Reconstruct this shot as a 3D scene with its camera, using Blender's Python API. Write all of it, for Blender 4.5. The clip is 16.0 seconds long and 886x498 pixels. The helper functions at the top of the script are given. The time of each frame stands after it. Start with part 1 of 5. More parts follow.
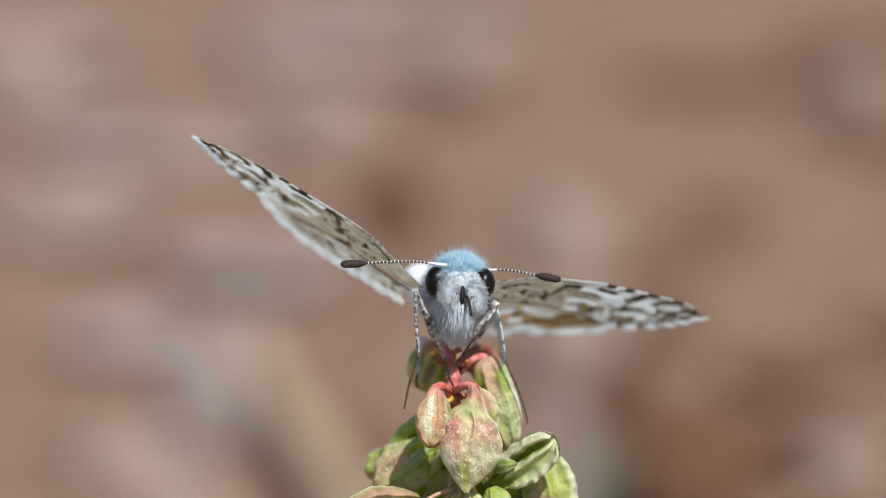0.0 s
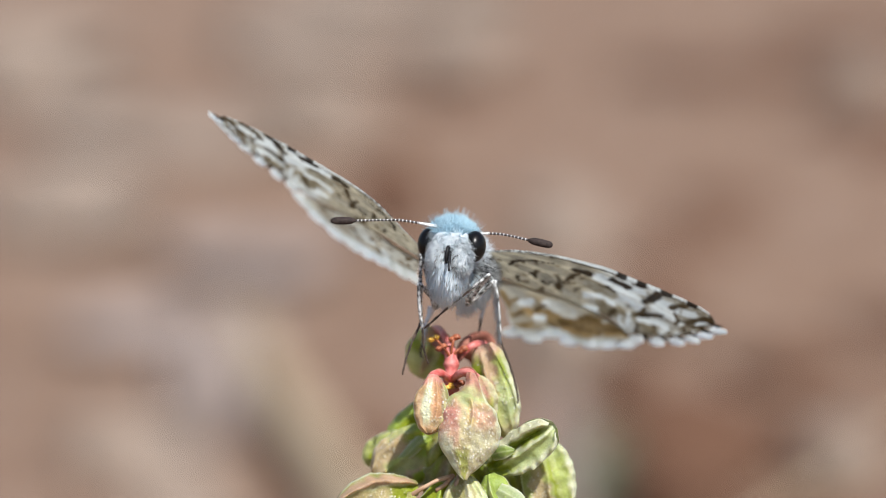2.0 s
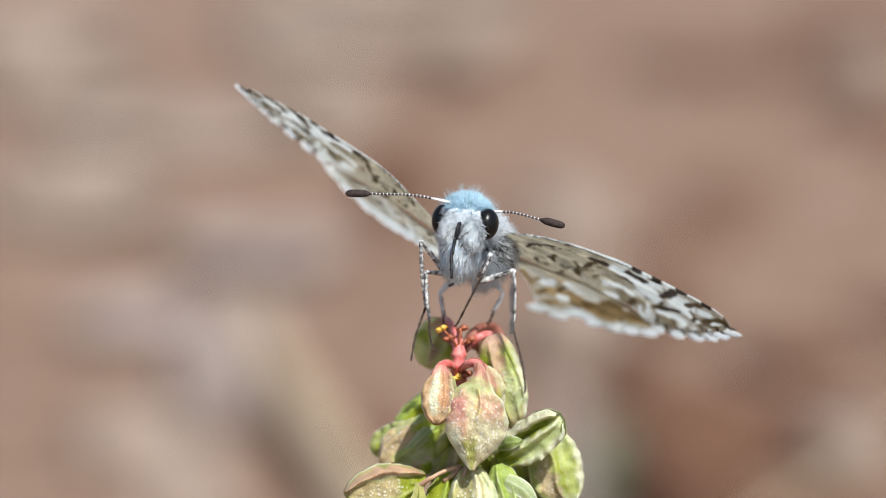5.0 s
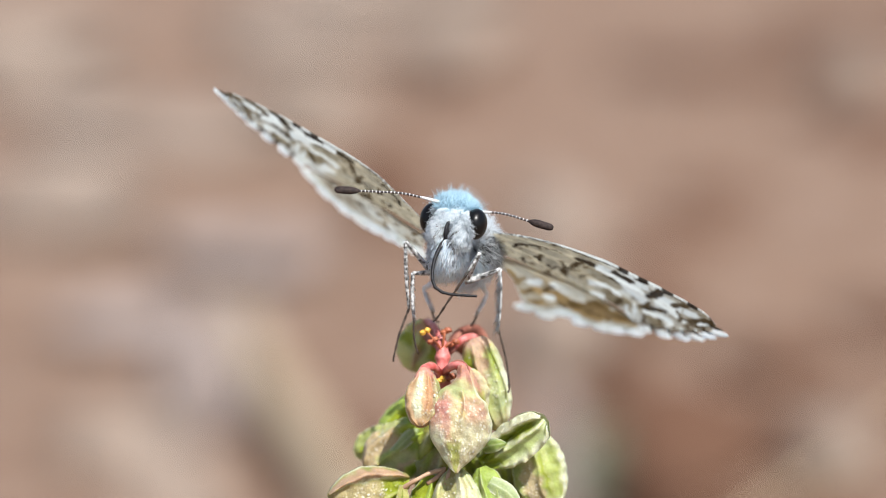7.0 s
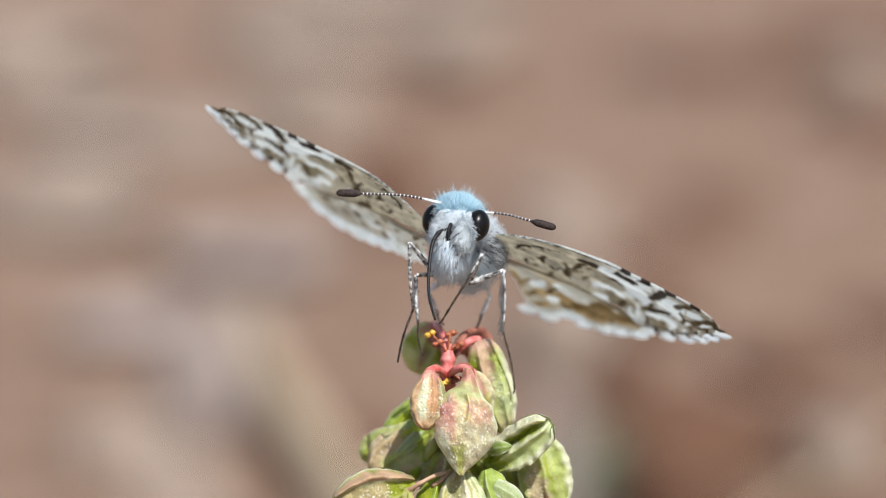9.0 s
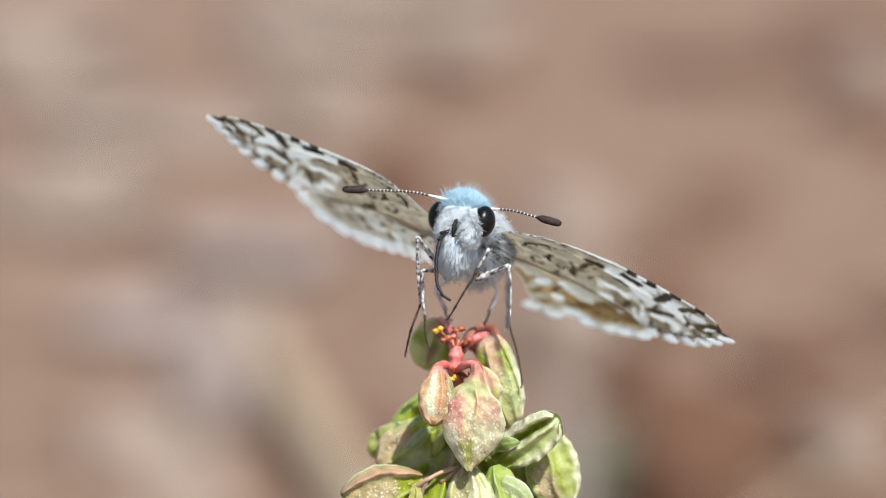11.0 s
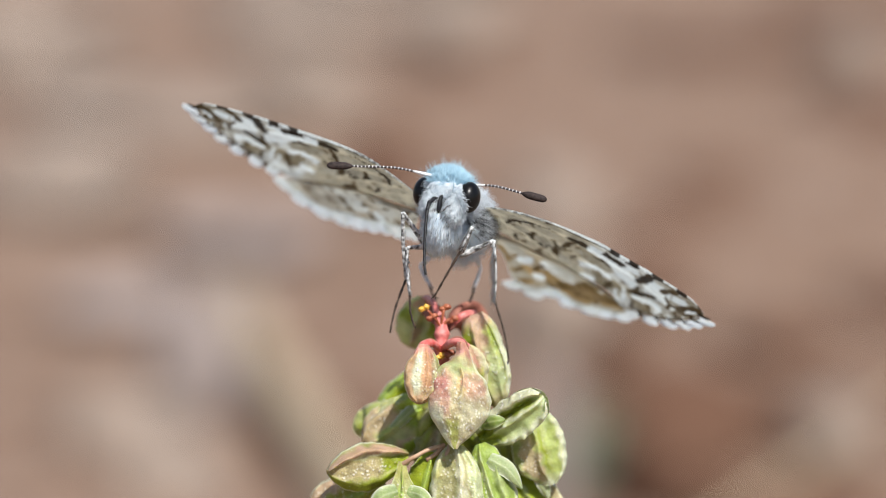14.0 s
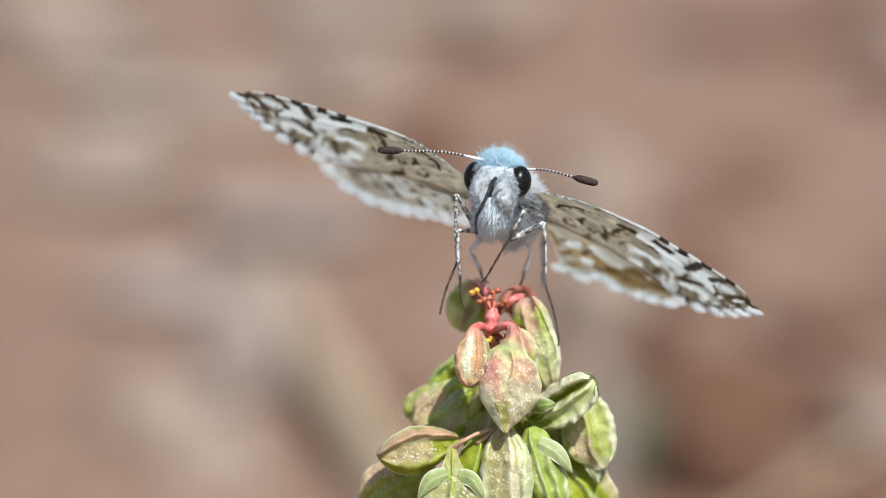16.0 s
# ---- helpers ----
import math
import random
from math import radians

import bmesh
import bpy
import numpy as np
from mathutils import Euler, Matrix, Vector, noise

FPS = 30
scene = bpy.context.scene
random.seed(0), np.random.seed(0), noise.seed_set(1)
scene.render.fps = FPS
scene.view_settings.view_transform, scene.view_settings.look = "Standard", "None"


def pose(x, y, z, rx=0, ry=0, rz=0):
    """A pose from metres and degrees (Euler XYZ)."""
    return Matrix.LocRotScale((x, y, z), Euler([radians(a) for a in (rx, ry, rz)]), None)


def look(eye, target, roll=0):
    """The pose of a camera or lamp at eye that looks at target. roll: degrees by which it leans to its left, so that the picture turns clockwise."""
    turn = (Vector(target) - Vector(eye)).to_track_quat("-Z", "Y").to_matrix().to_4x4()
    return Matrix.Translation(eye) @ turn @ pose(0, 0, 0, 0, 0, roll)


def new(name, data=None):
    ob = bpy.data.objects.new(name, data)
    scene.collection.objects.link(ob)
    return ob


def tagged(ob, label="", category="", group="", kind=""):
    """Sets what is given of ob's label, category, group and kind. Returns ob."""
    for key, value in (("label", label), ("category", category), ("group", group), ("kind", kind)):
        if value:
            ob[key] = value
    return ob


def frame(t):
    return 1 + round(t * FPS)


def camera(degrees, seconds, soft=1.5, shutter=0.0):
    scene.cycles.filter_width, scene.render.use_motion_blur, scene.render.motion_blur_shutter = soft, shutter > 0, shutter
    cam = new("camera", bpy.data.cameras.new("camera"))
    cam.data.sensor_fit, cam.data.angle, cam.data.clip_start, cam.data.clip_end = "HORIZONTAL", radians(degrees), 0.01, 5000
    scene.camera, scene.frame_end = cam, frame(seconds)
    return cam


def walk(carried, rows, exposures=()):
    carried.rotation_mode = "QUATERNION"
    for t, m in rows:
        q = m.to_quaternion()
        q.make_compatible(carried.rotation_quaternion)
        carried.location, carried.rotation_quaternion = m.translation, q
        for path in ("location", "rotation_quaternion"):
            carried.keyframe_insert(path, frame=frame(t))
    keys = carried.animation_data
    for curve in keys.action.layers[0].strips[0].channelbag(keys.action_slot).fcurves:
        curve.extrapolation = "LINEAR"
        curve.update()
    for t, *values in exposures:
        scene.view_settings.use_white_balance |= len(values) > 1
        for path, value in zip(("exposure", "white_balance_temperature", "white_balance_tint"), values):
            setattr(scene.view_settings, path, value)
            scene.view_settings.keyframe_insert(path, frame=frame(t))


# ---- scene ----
# A checkered butterfly on a fruiting flower spike, close up, over blurred dry ground. Real sizes: lengths in mm times MM.
MM = 0.001
TOP = Vector((0.0, 0.0, 0.300))          # the red joint near the top of the spike

cam = camera(17.0, 16.0, soft=0.6)
cam.data.dof.use_dof = True
cam.data.dof.focus_distance = 0.1565
cam.data.dof.aperture_fstop = 25.0
# the clip's own exposure drifts a little: seconds, stops
EXPOSURES = [(0.0, 0.28), (0.5, 0.25), (1.0, 0.44), (1.5, 0.5), (2.0, 0.5), (2.5, 0.47), (3.0, 0.63), (3.5, 0.54), (6.0, 0.66), (6.5, 0.75), (7.0, 0.72), (7.5, 0.64), (8.0, 0.68), (8.5, 0.68), (9.0, 0.53), (11.5, 0.66), (12.5, 0.74), (13.0, 0.78), (13.5, 0.38), (14.0, 0.54), (14.5, 0.39), (15.0, 0.46), (16.0, 0.57)]
walk(cam, [
    (0.0, pose(-0.000834, -0.156421, 0.334293, 80.359, 0, -0.032)),
    (0.5, pose(-0.000940, -0.156437, 0.334206, 80.223, 0, 0.135)),
    (1.0, pose(-0.000780, -0.156448, 0.334145, 80.129, 0, -0.115)),
    (1.5, pose(-0.000789, -0.156448, 0.334145, 80.129, 0, -0.101)),
    (2.0, pose(-0.000816, -0.156445, 0.334162, 80.155, 0, -0.060)),
    (2.5, pose(-0.000825, -0.156438, 0.334197, 80.210, 0, -0.045)),
    (3.0, pose(-0.000745, -0.156454, 0.334109, 80.074, 0, -0.170)),
    (3.5, pose(-0.000710, -0.156458, 0.334083, 80.034, 0, -0.225)),
    (3.7, pose(-0.000852, -0.156460, 0.334075, 80.020, 0, -0.004)),
    (5.8, pose(-0.000896, -0.156462, 0.334066, 80.007, 0, 0.065)),
    (6.0, pose(-0.000816, -0.156462, 0.334066, 80.007, 0, -0.060)),
    (6.5, pose(-0.000612, -0.156468, 0.334031, 79.953, 0, -0.378)),
    (7.0, pose(-0.000727, -0.156457, 0.334092, 80.048, 0, -0.198)),
    (7.5, pose(-0.000594, -0.156454, 0.334109, 80.074, 0, -0.405)),
    (8.0, pose(-0.000736, -0.156458, 0.334083, 80.034, 0, -0.184)),
    (8.5, pose(-0.000860, -0.156446, 0.334153, 80.142, 0, 0.010)),
    (9.0, pose(-0.000780, -0.156452, 0.334118, 80.088, 0, -0.115)),
    (9.2, pose(-0.000745, -0.156451, 0.334127, 80.102, 0, -0.170)),
    (11.3, pose(-0.000869, -0.156460, 0.334075, 80.020, 0, 0.024)),
    (11.5, pose(-0.000834, -0.156455, 0.334101, 80.061, 0, -0.032)),
    (12.0, pose(-0.000914, -0.156458, 0.334083, 80.033, 0, 0.093)),
    (12.5, pose(-0.001082, -0.156468, 0.334031, 79.952, 0, 0.356)),
    (13.0, pose(-0.000772, -0.156474, 0.333996, 79.899, 0, -0.128)),
    (13.5, pose(-0.000931, -0.156477, 0.333979, 79.872, 0, 0.120)),
    (14.0, pose(-0.000718, -0.156499, 0.333856, 79.682, 0, -0.212)),
    (14.5, pose(-0.000860, -0.156514, 0.333769, 79.547, 0, 0.010)),
    (15.0, pose(-0.001091, -0.156522, 0.333725, 79.479, 0, 0.370)),
    (15.5, pose(-0.001047, -0.156525, 0.333708, 79.452, 0, 0.301)),
    (16.0, pose(-0.001233, -0.156528, 0.333690, 79.423, 0, 0.592)),
], EXPOSURES)

# ---- daylight ----
SUN_HEIGHT, SUN_TURN = 53.0, 27.0        # degrees above the horizon; degrees round to the right from behind the camera
world = bpy.data.worlds.new("sky")
scene.world = world
world.use_nodes = True
sky = world.node_tree.nodes.new("ShaderNodeTexSky")
sky.sky_type = "NISHITA"
sky.sun_disc = False
sky.sun_elevation = radians(SUN_HEIGHT)
sky.sun_rotation = radians(180.0 - SUN_TURN)
world.node_tree.links.new(sky.outputs[0], world.node_tree.nodes["Background"].inputs[0])
world.node_tree.nodes["Background"].inputs[1].default_value = 0.085
sun = new("sun", bpy.data.lights.new("sun", "SUN"))
sun.data.energy, sun.data.angle, sun.data.color = 4.1, radians(0.6), (1.0, 0.985, 0.945)
SUN_WAY = Vector((math.cos(radians(SUN_HEIGHT)) * math.sin(radians(SUN_TURN)),
                  -math.cos(radians(SUN_HEIGHT)) * math.cos(radians(SUN_TURN)), math.sin(radians(SUN_HEIGHT))))
sun.matrix_world = look(SUN_WAY * 5, (0, 0, 0))


# ---- materials ----
def material(name, rough=0.6, specular=0.4):
    m = bpy.data.materials.new(name)
    m.use_nodes = True
    n, l = m.node_tree.nodes, m.node_tree.links
    b = n["Principled BSDF"]
    b.inputs["Roughness"].default_value = rough
    b.inputs["Specular IOR Level"].default_value = specular
    return m, n, l, b


def ramp(n, stops):
    r = n.new("ShaderNodeValToRGB")
    e = r.color_ramp.elements
    while len(e) < len(stops):
        e.new(0.5)
    for i, (at, c) in enumerate(stops):
        e[i].position, e[i].color = at, (*c, 1)
    return r


def noise_node(n, l, scale, detail=4.0, space="Object"):
    c = n.new("ShaderNodeTexCoord")
    t = n.new("ShaderNodeTexNoise")
    t.inputs["Scale"].default_value, t.inputs["Detail"].default_value = scale, detail
    l.new(c.outputs[space], t.inputs["Vector"])
    return t


def bump(n, l, b, height, strength, distance):
    u = n.new("ShaderNodeBump")
    u.inputs["Strength"].default_value, u.inputs["Distance"].default_value = strength, distance
    l.new(height, u.inputs["Height"])
    l.new(u.outputs[0], b.inputs["Normal"])


def hair_material(name, dark, light, rough=0.55, through_light=0.18, dark_share=0.0):
    """Hairs and scales: every strand has its own shade; a little light passes through."""
    m, n, l, b = material(name, rough + 0.15, 0.1)
    g = n.new("ShaderNodeNewGeometry")
    r = ramp(n, [(dark_share, dark), (0.55, tuple((a + c) / 2 for a, c in zip(dark, light))), (1.0, light)])
    l.new(g.outputs["Random Per Island"], r.inputs[0])
    l.new(r.outputs[0], b.inputs["Base Color"])
    t = n.new("ShaderNodeBsdfTranslucent")
    l.new(r.outputs[0], t.inputs[0])
    mix = n.new("ShaderNodeMixShader")
    mix.inputs[0].default_value = through_light
    l.new(b.outputs[0], mix.inputs[1]), l.new(t.outputs[0], mix.inputs[2])
    l.new(mix.outputs[0], n["Material Output"].inputs[0])
    return m


def painted(name, rough, specular, translucent, grain, depth, mottling=0.25, cells=False):
    """A surface whose markings come with the mesh, with fine grain, mottling and relief over them."""
    m, n, l, b = material(name, rough, specular)
    a = n.new("ShaderNodeAttribute")
    a.attribute_name = "markings"
    t = noise_node(n, l, grain)
    big = noise_node(n, l, grain * 0.18, 3.0)
    mul = n.new("ShaderNodeMix")
    mul.data_type, mul.blend_type = "RGBA", "MULTIPLY"
    mul.inputs[0].default_value = 1.0
    sh = n.new("ShaderNodeMapRange")
    sh.inputs[3].default_value, sh.inputs[4].default_value = 1 - mottling, 1 + mottling
    add = n.new("ShaderNodeMath")
    add.operation = "ADD"
    half = n.new("ShaderNodeMath")
    half.operation = "MULTIPLY"
    half.inputs[1].default_value = 0.5
    l.new(t.outputs[0], add.inputs[0]), l.new(big.outputs[0], add.inputs[1])
    l.new(add.outputs[0], half.inputs[0]), l.new(half.outputs[0], sh.inputs[0])
    sh.inputs[1].default_value, sh.inputs[2].default_value = 0.3, 0.7
    l.new(a.outputs["Color"], mul.inputs[6]), l.new(sh.outputs[0], mul.inputs[7])
    l.new(mul.outputs[2], b.inputs["Base Color"])
    if cells:
        v = n.new("ShaderNodeTexVoronoi")
        v.inputs["Scale"].default_value = grain * 0.9
        c = n.new("ShaderNodeTexCoord")
        l.new(c.outputs["Object"], v.inputs["Vector"])
        bump(n, l, b, v.outputs["Distance"], 0.35, depth)
        grains = n.new("ShaderNodeTexVoronoi")                # pale grains on the skin, their glints painted on as cream spots
        grains.inputs["Scale"].default_value = grain * 0.5
        l.new(c.outputs["Object"], grains.inputs["Vector"])
        near = n.new("ShaderNodeMapRange")
        near.inputs[1].default_value, near.inputs[2].default_value = 0.30, 0.16
        l.new(grains.outputs["Distance"], near.inputs[0])
        part_of = n.new("ShaderNodeMath")
        part_of.operation = "MULTIPLY"
        some = n.new("ShaderNodeMapRange")
        some.inputs[1].default_value, some.inputs[2].default_value = 0.54, 0.72
        l.new(big.outputs[0], some.inputs[0])
        l.new(near.outputs[0], part_of.inputs[0]), l.new(some.outputs[0], part_of.inputs[1])
        spot_mix = n.new("ShaderNodeMix")
        spot_mix.data_type = "RGBA"
        l.new(part_of.outputs[0], spot_mix.inputs[0])
        l.new(mul.outputs[2], spot_mix.inputs[6])
        spot_mix.inputs[7].default_value = (0.68, 0.65, 0.51, 1)
        l.new(spot_mix.outputs[2], b.inputs["Base Color"])
    else:
        bump(n, l, b, t.outputs[0], 0.8, depth)
    if translucent:
        tr = n.new("ShaderNodeBsdfTranslucent")
        l.new(mul.outputs[2], tr.inputs[0])
        mix = n.new("ShaderNodeMixShader")
        mix.inputs[0].default_value = translucent
        l.new(b.outputs[0], mix.inputs[1]), l.new(tr.outputs[0], mix.inputs[2])
        l.new(mix.outputs[0], n["Material Output"].inputs[0])
    return m


def plain(name, dark, light, scale, rough=0.6, specular=0.4, depth=0.0, sharp=0.2):
    """One stuff with its grain: two shades by noise, with relief."""
    m, n, l, b = material(name, rough, specular)
    t = noise_node(n, l, scale)
    r = ramp(n, [(0.5 - sharp, dark), (0.5 + sharp, light)])
    l.new(t.outputs[0], r.inputs[0])
    l.new(r.outputs[0], b.inputs["Base Color"])
    if depth:
        bump(n, l, b, t.outputs[0], 0.7, depth)
    return m


WING = painted("wing_scales", 0.7, 0.2, 0.76, 9000, 0.00002, 0.14)
WING_TOP = painted("wing_back_scales", 0.7, 0.2, 0.85, 9000, 0.00002, 0.1)
BLUE = hair_material("crown_hair_blue", (0.36, 0.58, 0.70), (0.68, 0.86, 0.95), 0.6, 0.42)
WHITE = hair_material("white_hair", (0.58, 0.63, 0.68), (0.86, 0.90, 0.93), 0.6, 0.4)
DUSKY = hair_material("dusky_scales", (0.03, 0.027, 0.025), (0.22, 0.17, 0.14), 0.55, 0.1)
# the sky's blue cast on the chest is mixed into this hair colour
CHEST = hair_material("chest_hair", (0.76, 0.85, 0.92), (0.97, 0.99, 1.0), 0.6, 0.6)
GREY = hair_material("grey_hair", (0.02, 0.022, 0.024), (0.9, 0.93, 0.95), 0.55, 0.35, 0.3)
SCALE = hair_material("face_scales", (0.66, 0.72, 0.76), (0.93, 0.95, 0.96), 0.6, 0.5)
SKIN = plain("scaly_skin", (0.74, 0.78, 0.82), (0.9, 0.92, 0.94), 4000, 0.8, 0.2, 0.00003)
EYE = plain("eye_black", (0.002, 0.002, 0.002), (0.007, 0.006, 0.006), 14000, 0.3, 0.25, 0.000006)
LEG = plain("leg_grey", (0.028, 0.025, 0.023), (0.70, 0.71, 0.71), 4200, 0.65, 0.3, 0.00003, 0.12)
PALE_LEG = plain("leg_pale", (0.55, 0.58, 0.62), (0.85, 0.87, 0.9), 3500, 0.65, 0.3, 0.00003)
TARSUS = plain("tarsus_brown", (0.02, 0.015, 0.012), (0.13, 0.095, 0.075), 3500, 0.6, 0.3, 0.00002)
SHAFT_WHITE = plain("antenna_white", (0.6, 0.6, 0.6), (0.85, 0.84, 0.82), 5000, 0.6)
SHAFT_BLACK = plain("antenna_black", (0.015, 0.012, 0.012), (0.05, 0.04, 0.04), 5000, 0.5)
CLUB = plain("antenna_club", (0.013, 0.009, 0.008), (0.05, 0.034, 0.03), 6000, 0.75, 0.25, 0.00002)
HORN = plain("proboscis_black", (0.006, 0.006, 0.007), (0.02, 0.018, 0.02), 5000, 0.5, 0.3)
POD = painted("pod_skin", 0.46, 0.25, 0.22, 9500, 0.00005, 0.22, cells=True)
flesh = POD.node_tree.nodes["Principled BSDF"]                # light spreads inside the juicy skin
flesh.inputs["Subsurface Weight"].default_value = 0.3
flesh.inputs["Subsurface Radius"].default_value = (1.0, 0.85, 0.4)
flesh.inputs["Subsurface Scale"].default_value = 0.0005
STEM = plain("stem_red", (0.42, 0.06, 0.05), (0.70, 0.28, 0.25), 2200, 0.5, 0.4, 0.00008)
STEM_GREEN = plain("stem_green", (0.16, 0.13, 0.05), (0.36, 0.30, 0.13), 900, 0.5, 0.4, 0.00005)
STALK = plain("stalk_pinkish", (0.30, 0.16, 0.09), (0.58, 0.40, 0.26), 1600, 0.45, 0.45, 0.00004)
PETAL = plain("petal_dull_red", (0.19, 0.06, 0.045), (0.40, 0.18, 0.13), 1500, 0.8, 0.15, 0.00005)
ANTHER = plain("anther_yellow", (0.5, 0.24, 0.02), (0.8, 0.48, 0.08), 3000, 0.5, 0.5, 0.00004)
ANTHER_RED = plain("anther_red", (0.18, 0.04, 0.02), (0.5, 0.16, 0.07), 3000, 0.5, 0.5, 0.00004)


# ---- builders ----
def shade_smooth(me):
    me.polygons.foreach_set("use_smooth", [True] * len(me.polygons))


def part(name, mesh, mat, parent, label=""):
    """One mesh object under a thing or under a part. mesh: a bmesh, or (vertices in mm, faces)."""
    me = bpy.data.meshes.new(name)
    if isinstance(mesh, tuple):
        me.from_pydata([(v[0] * MM, v[1] * MM, v[2] * MM) for v in mesh[0]], [], mesh[1])
    else:
        mesh.to_mesh(me)
        mesh.free()
    for m in (mat if isinstance(mat, list) else [mat]):
        me.materials.append(m)
    shade_smooth(me)
    ob = new(name, me)
    ob.parent = parent
    return tagged(ob, label)


def markings(ob, colours):
    layer = ob.data.color_attributes.new("markings", "FLOAT_COLOR", "POINT")
    flat = np.ones((len(colours), 4), dtype=np.float32)
    flat[:, :3] = np.asarray(colours)
    layer.data.foreach_set("color", flat.ravel())


def smooth_path(points, steps):
    """A Catmull-Rom curve through the points."""
    p = [Vector(q) for q in points]
    p = [p[0] * 2 - p[1]] + p + [p[-1] * 2 - p[-2]]
    out = []
    for i in range(1, len(p) - 2):
        a, b, c, d = p[i - 1:i + 3]
        for k in range(steps):
            t = k / steps
            out.append(0.5 * (2 * b + (c - a) * t + (2 * a - 5 * b + 4 * c - d) * t * t + (3 * b - a - 3 * c + d) * t ** 3))
    return out + [p[-2]]


def curve(points):
    p = smooth_path([(a, b, 0) for a, b in points], 12)
    return [q.x for q in p], [q.y for q in p]


def tube(path, radii, sides=10, flat=1.0):
    """Vertices and faces of a tube along the path, capped; radii in step with it. flat squeezes it sideways."""
    path = [Vector(p) for p in path]
    vs, fs = [], []
    side = None
    for i, p in enumerate(path):
        d = (path[min(i + 1, len(path) - 1)] - path[max(i - 1, 0)]).normalized()
        if side is None:
            side = d.orthogonal().normalized()
        side = (side - d * side.dot(d)).normalized()
        other = d.cross(side)
        for k in range(sides):
            a = 2 * math.pi * k / sides
            vs.append(p + side * (math.cos(a) * radii[i]) + other * (math.sin(a) * radii[i] * flat))
    for i in range(len(path) - 1):
        for k in range(sides):
            a, b = i * sides + k, i * sides + (k + 1) % sides
            fs.append((a, b, b + sides, a + sides))
    fs.append(tuple(reversed(range(sides))))
    fs.append(tuple(range((len(path) - 1) * sides, len(path) * sides)))
    return vs, fs


def joined(*meshes):
    vs, fs = [], []
    for v, f in meshes:
        o = len(vs)
        vs += list(v)
        fs += [tuple(i + o for i in q) for q in f]
    return vs, fs


def egg(centre, radii, rings=20, sides=28, wobble=0.0, seed=0.0):
    """An egg-shaped body with a slightly uneven skin."""
    vs, fs = [], []
    c = Vector(centre)
    for i in range(rings + 1):
        a = math.pi * i / rings
        for k in range(sides):
            b = 2 * math.pi * k / sides
            n = Vector((math.sin(a) * math.cos(b), math.sin(a) * math.sin(b), math.cos(a)))
            s = 1 + wobble * noise.noise(n * 3 + Vector((seed, 0, 0)))
            vs.append(c + Vector((n.x * radii[0], n.y * radii[1], n.z * radii[2])) * s)
    for i in range(rings):
        for k in range(sides):
            a, b = i * sides + k, i * sides + (k + 1) % sides
            fs.append((a, a + sides, b + sides, b))
    return vs, fs


def fur(centre, radii, count, length, wide, lean, keep, seed, curl=0.35):
    """Tapered bent hairs on an egg: lean is the way in which they are combed; keep(n) says where on it they grow (0 to 1)."""
    rnd = random.Random(seed)
    c, lean = Vector(centre), Vector(lean)
    vs, fs = [], []
    made = 0
    while made < count:
        n = Vector((rnd.gauss(0, 1), rnd.gauss(0, 1), rnd.gauss(0, 1))).normalized()
        k = keep(n)
        if rnd.random() > k:
            continue
        made += 1
        root = c + Vector((n.x * radii[0], n.y * radii[1], n.z * radii[2])) * 0.97
        normal = Vector((n.x / radii[0], n.y / radii[1], n.z / radii[2])).normalized()
        tuft = noise.noise_vector(root * 2.2) * 0.7
        way = (normal + lean + tuft + Vector((rnd.gauss(0, 1), rnd.gauss(0, 1), rnd.gauss(0, 1))) * 0.2).normalized()
        size = length * rnd.uniform(0.55, 1.25) * (0.6 + 0.4 * k)
        end_way = (way + lean * curl + Vector((0, 0, -0.1))).normalized()
        mid, tip = root + way * size * 0.5, root + way * size * 0.5 + end_way * size * 0.5
        s = way.orthogonal().normalized()
        s = (Matrix.Rotation(rnd.uniform(0, 6.28), 3, way) @ s)
        o = way.cross(s)
        w = wide * rnd.uniform(0.7, 1.3)
        b = len(vs)
        vs += [root + s * w * 0.5, root - s * w * 0.25 + o * w * 0.4, root - s * w * 0.25 - o * w * 0.4,
               mid + s * w * 0.45, mid - s * w * 0.22 + o * w * 0.36, mid - s * w * 0.22 - o * w * 0.36, tip]
        for i in range(3):
            j = (i + 1) % 3
            fs += [(b + i, b + j, b + 3 + j, b + 3 + i), (b + 3 + i, b + 3 + j, b + 6)]
    return vs, fs


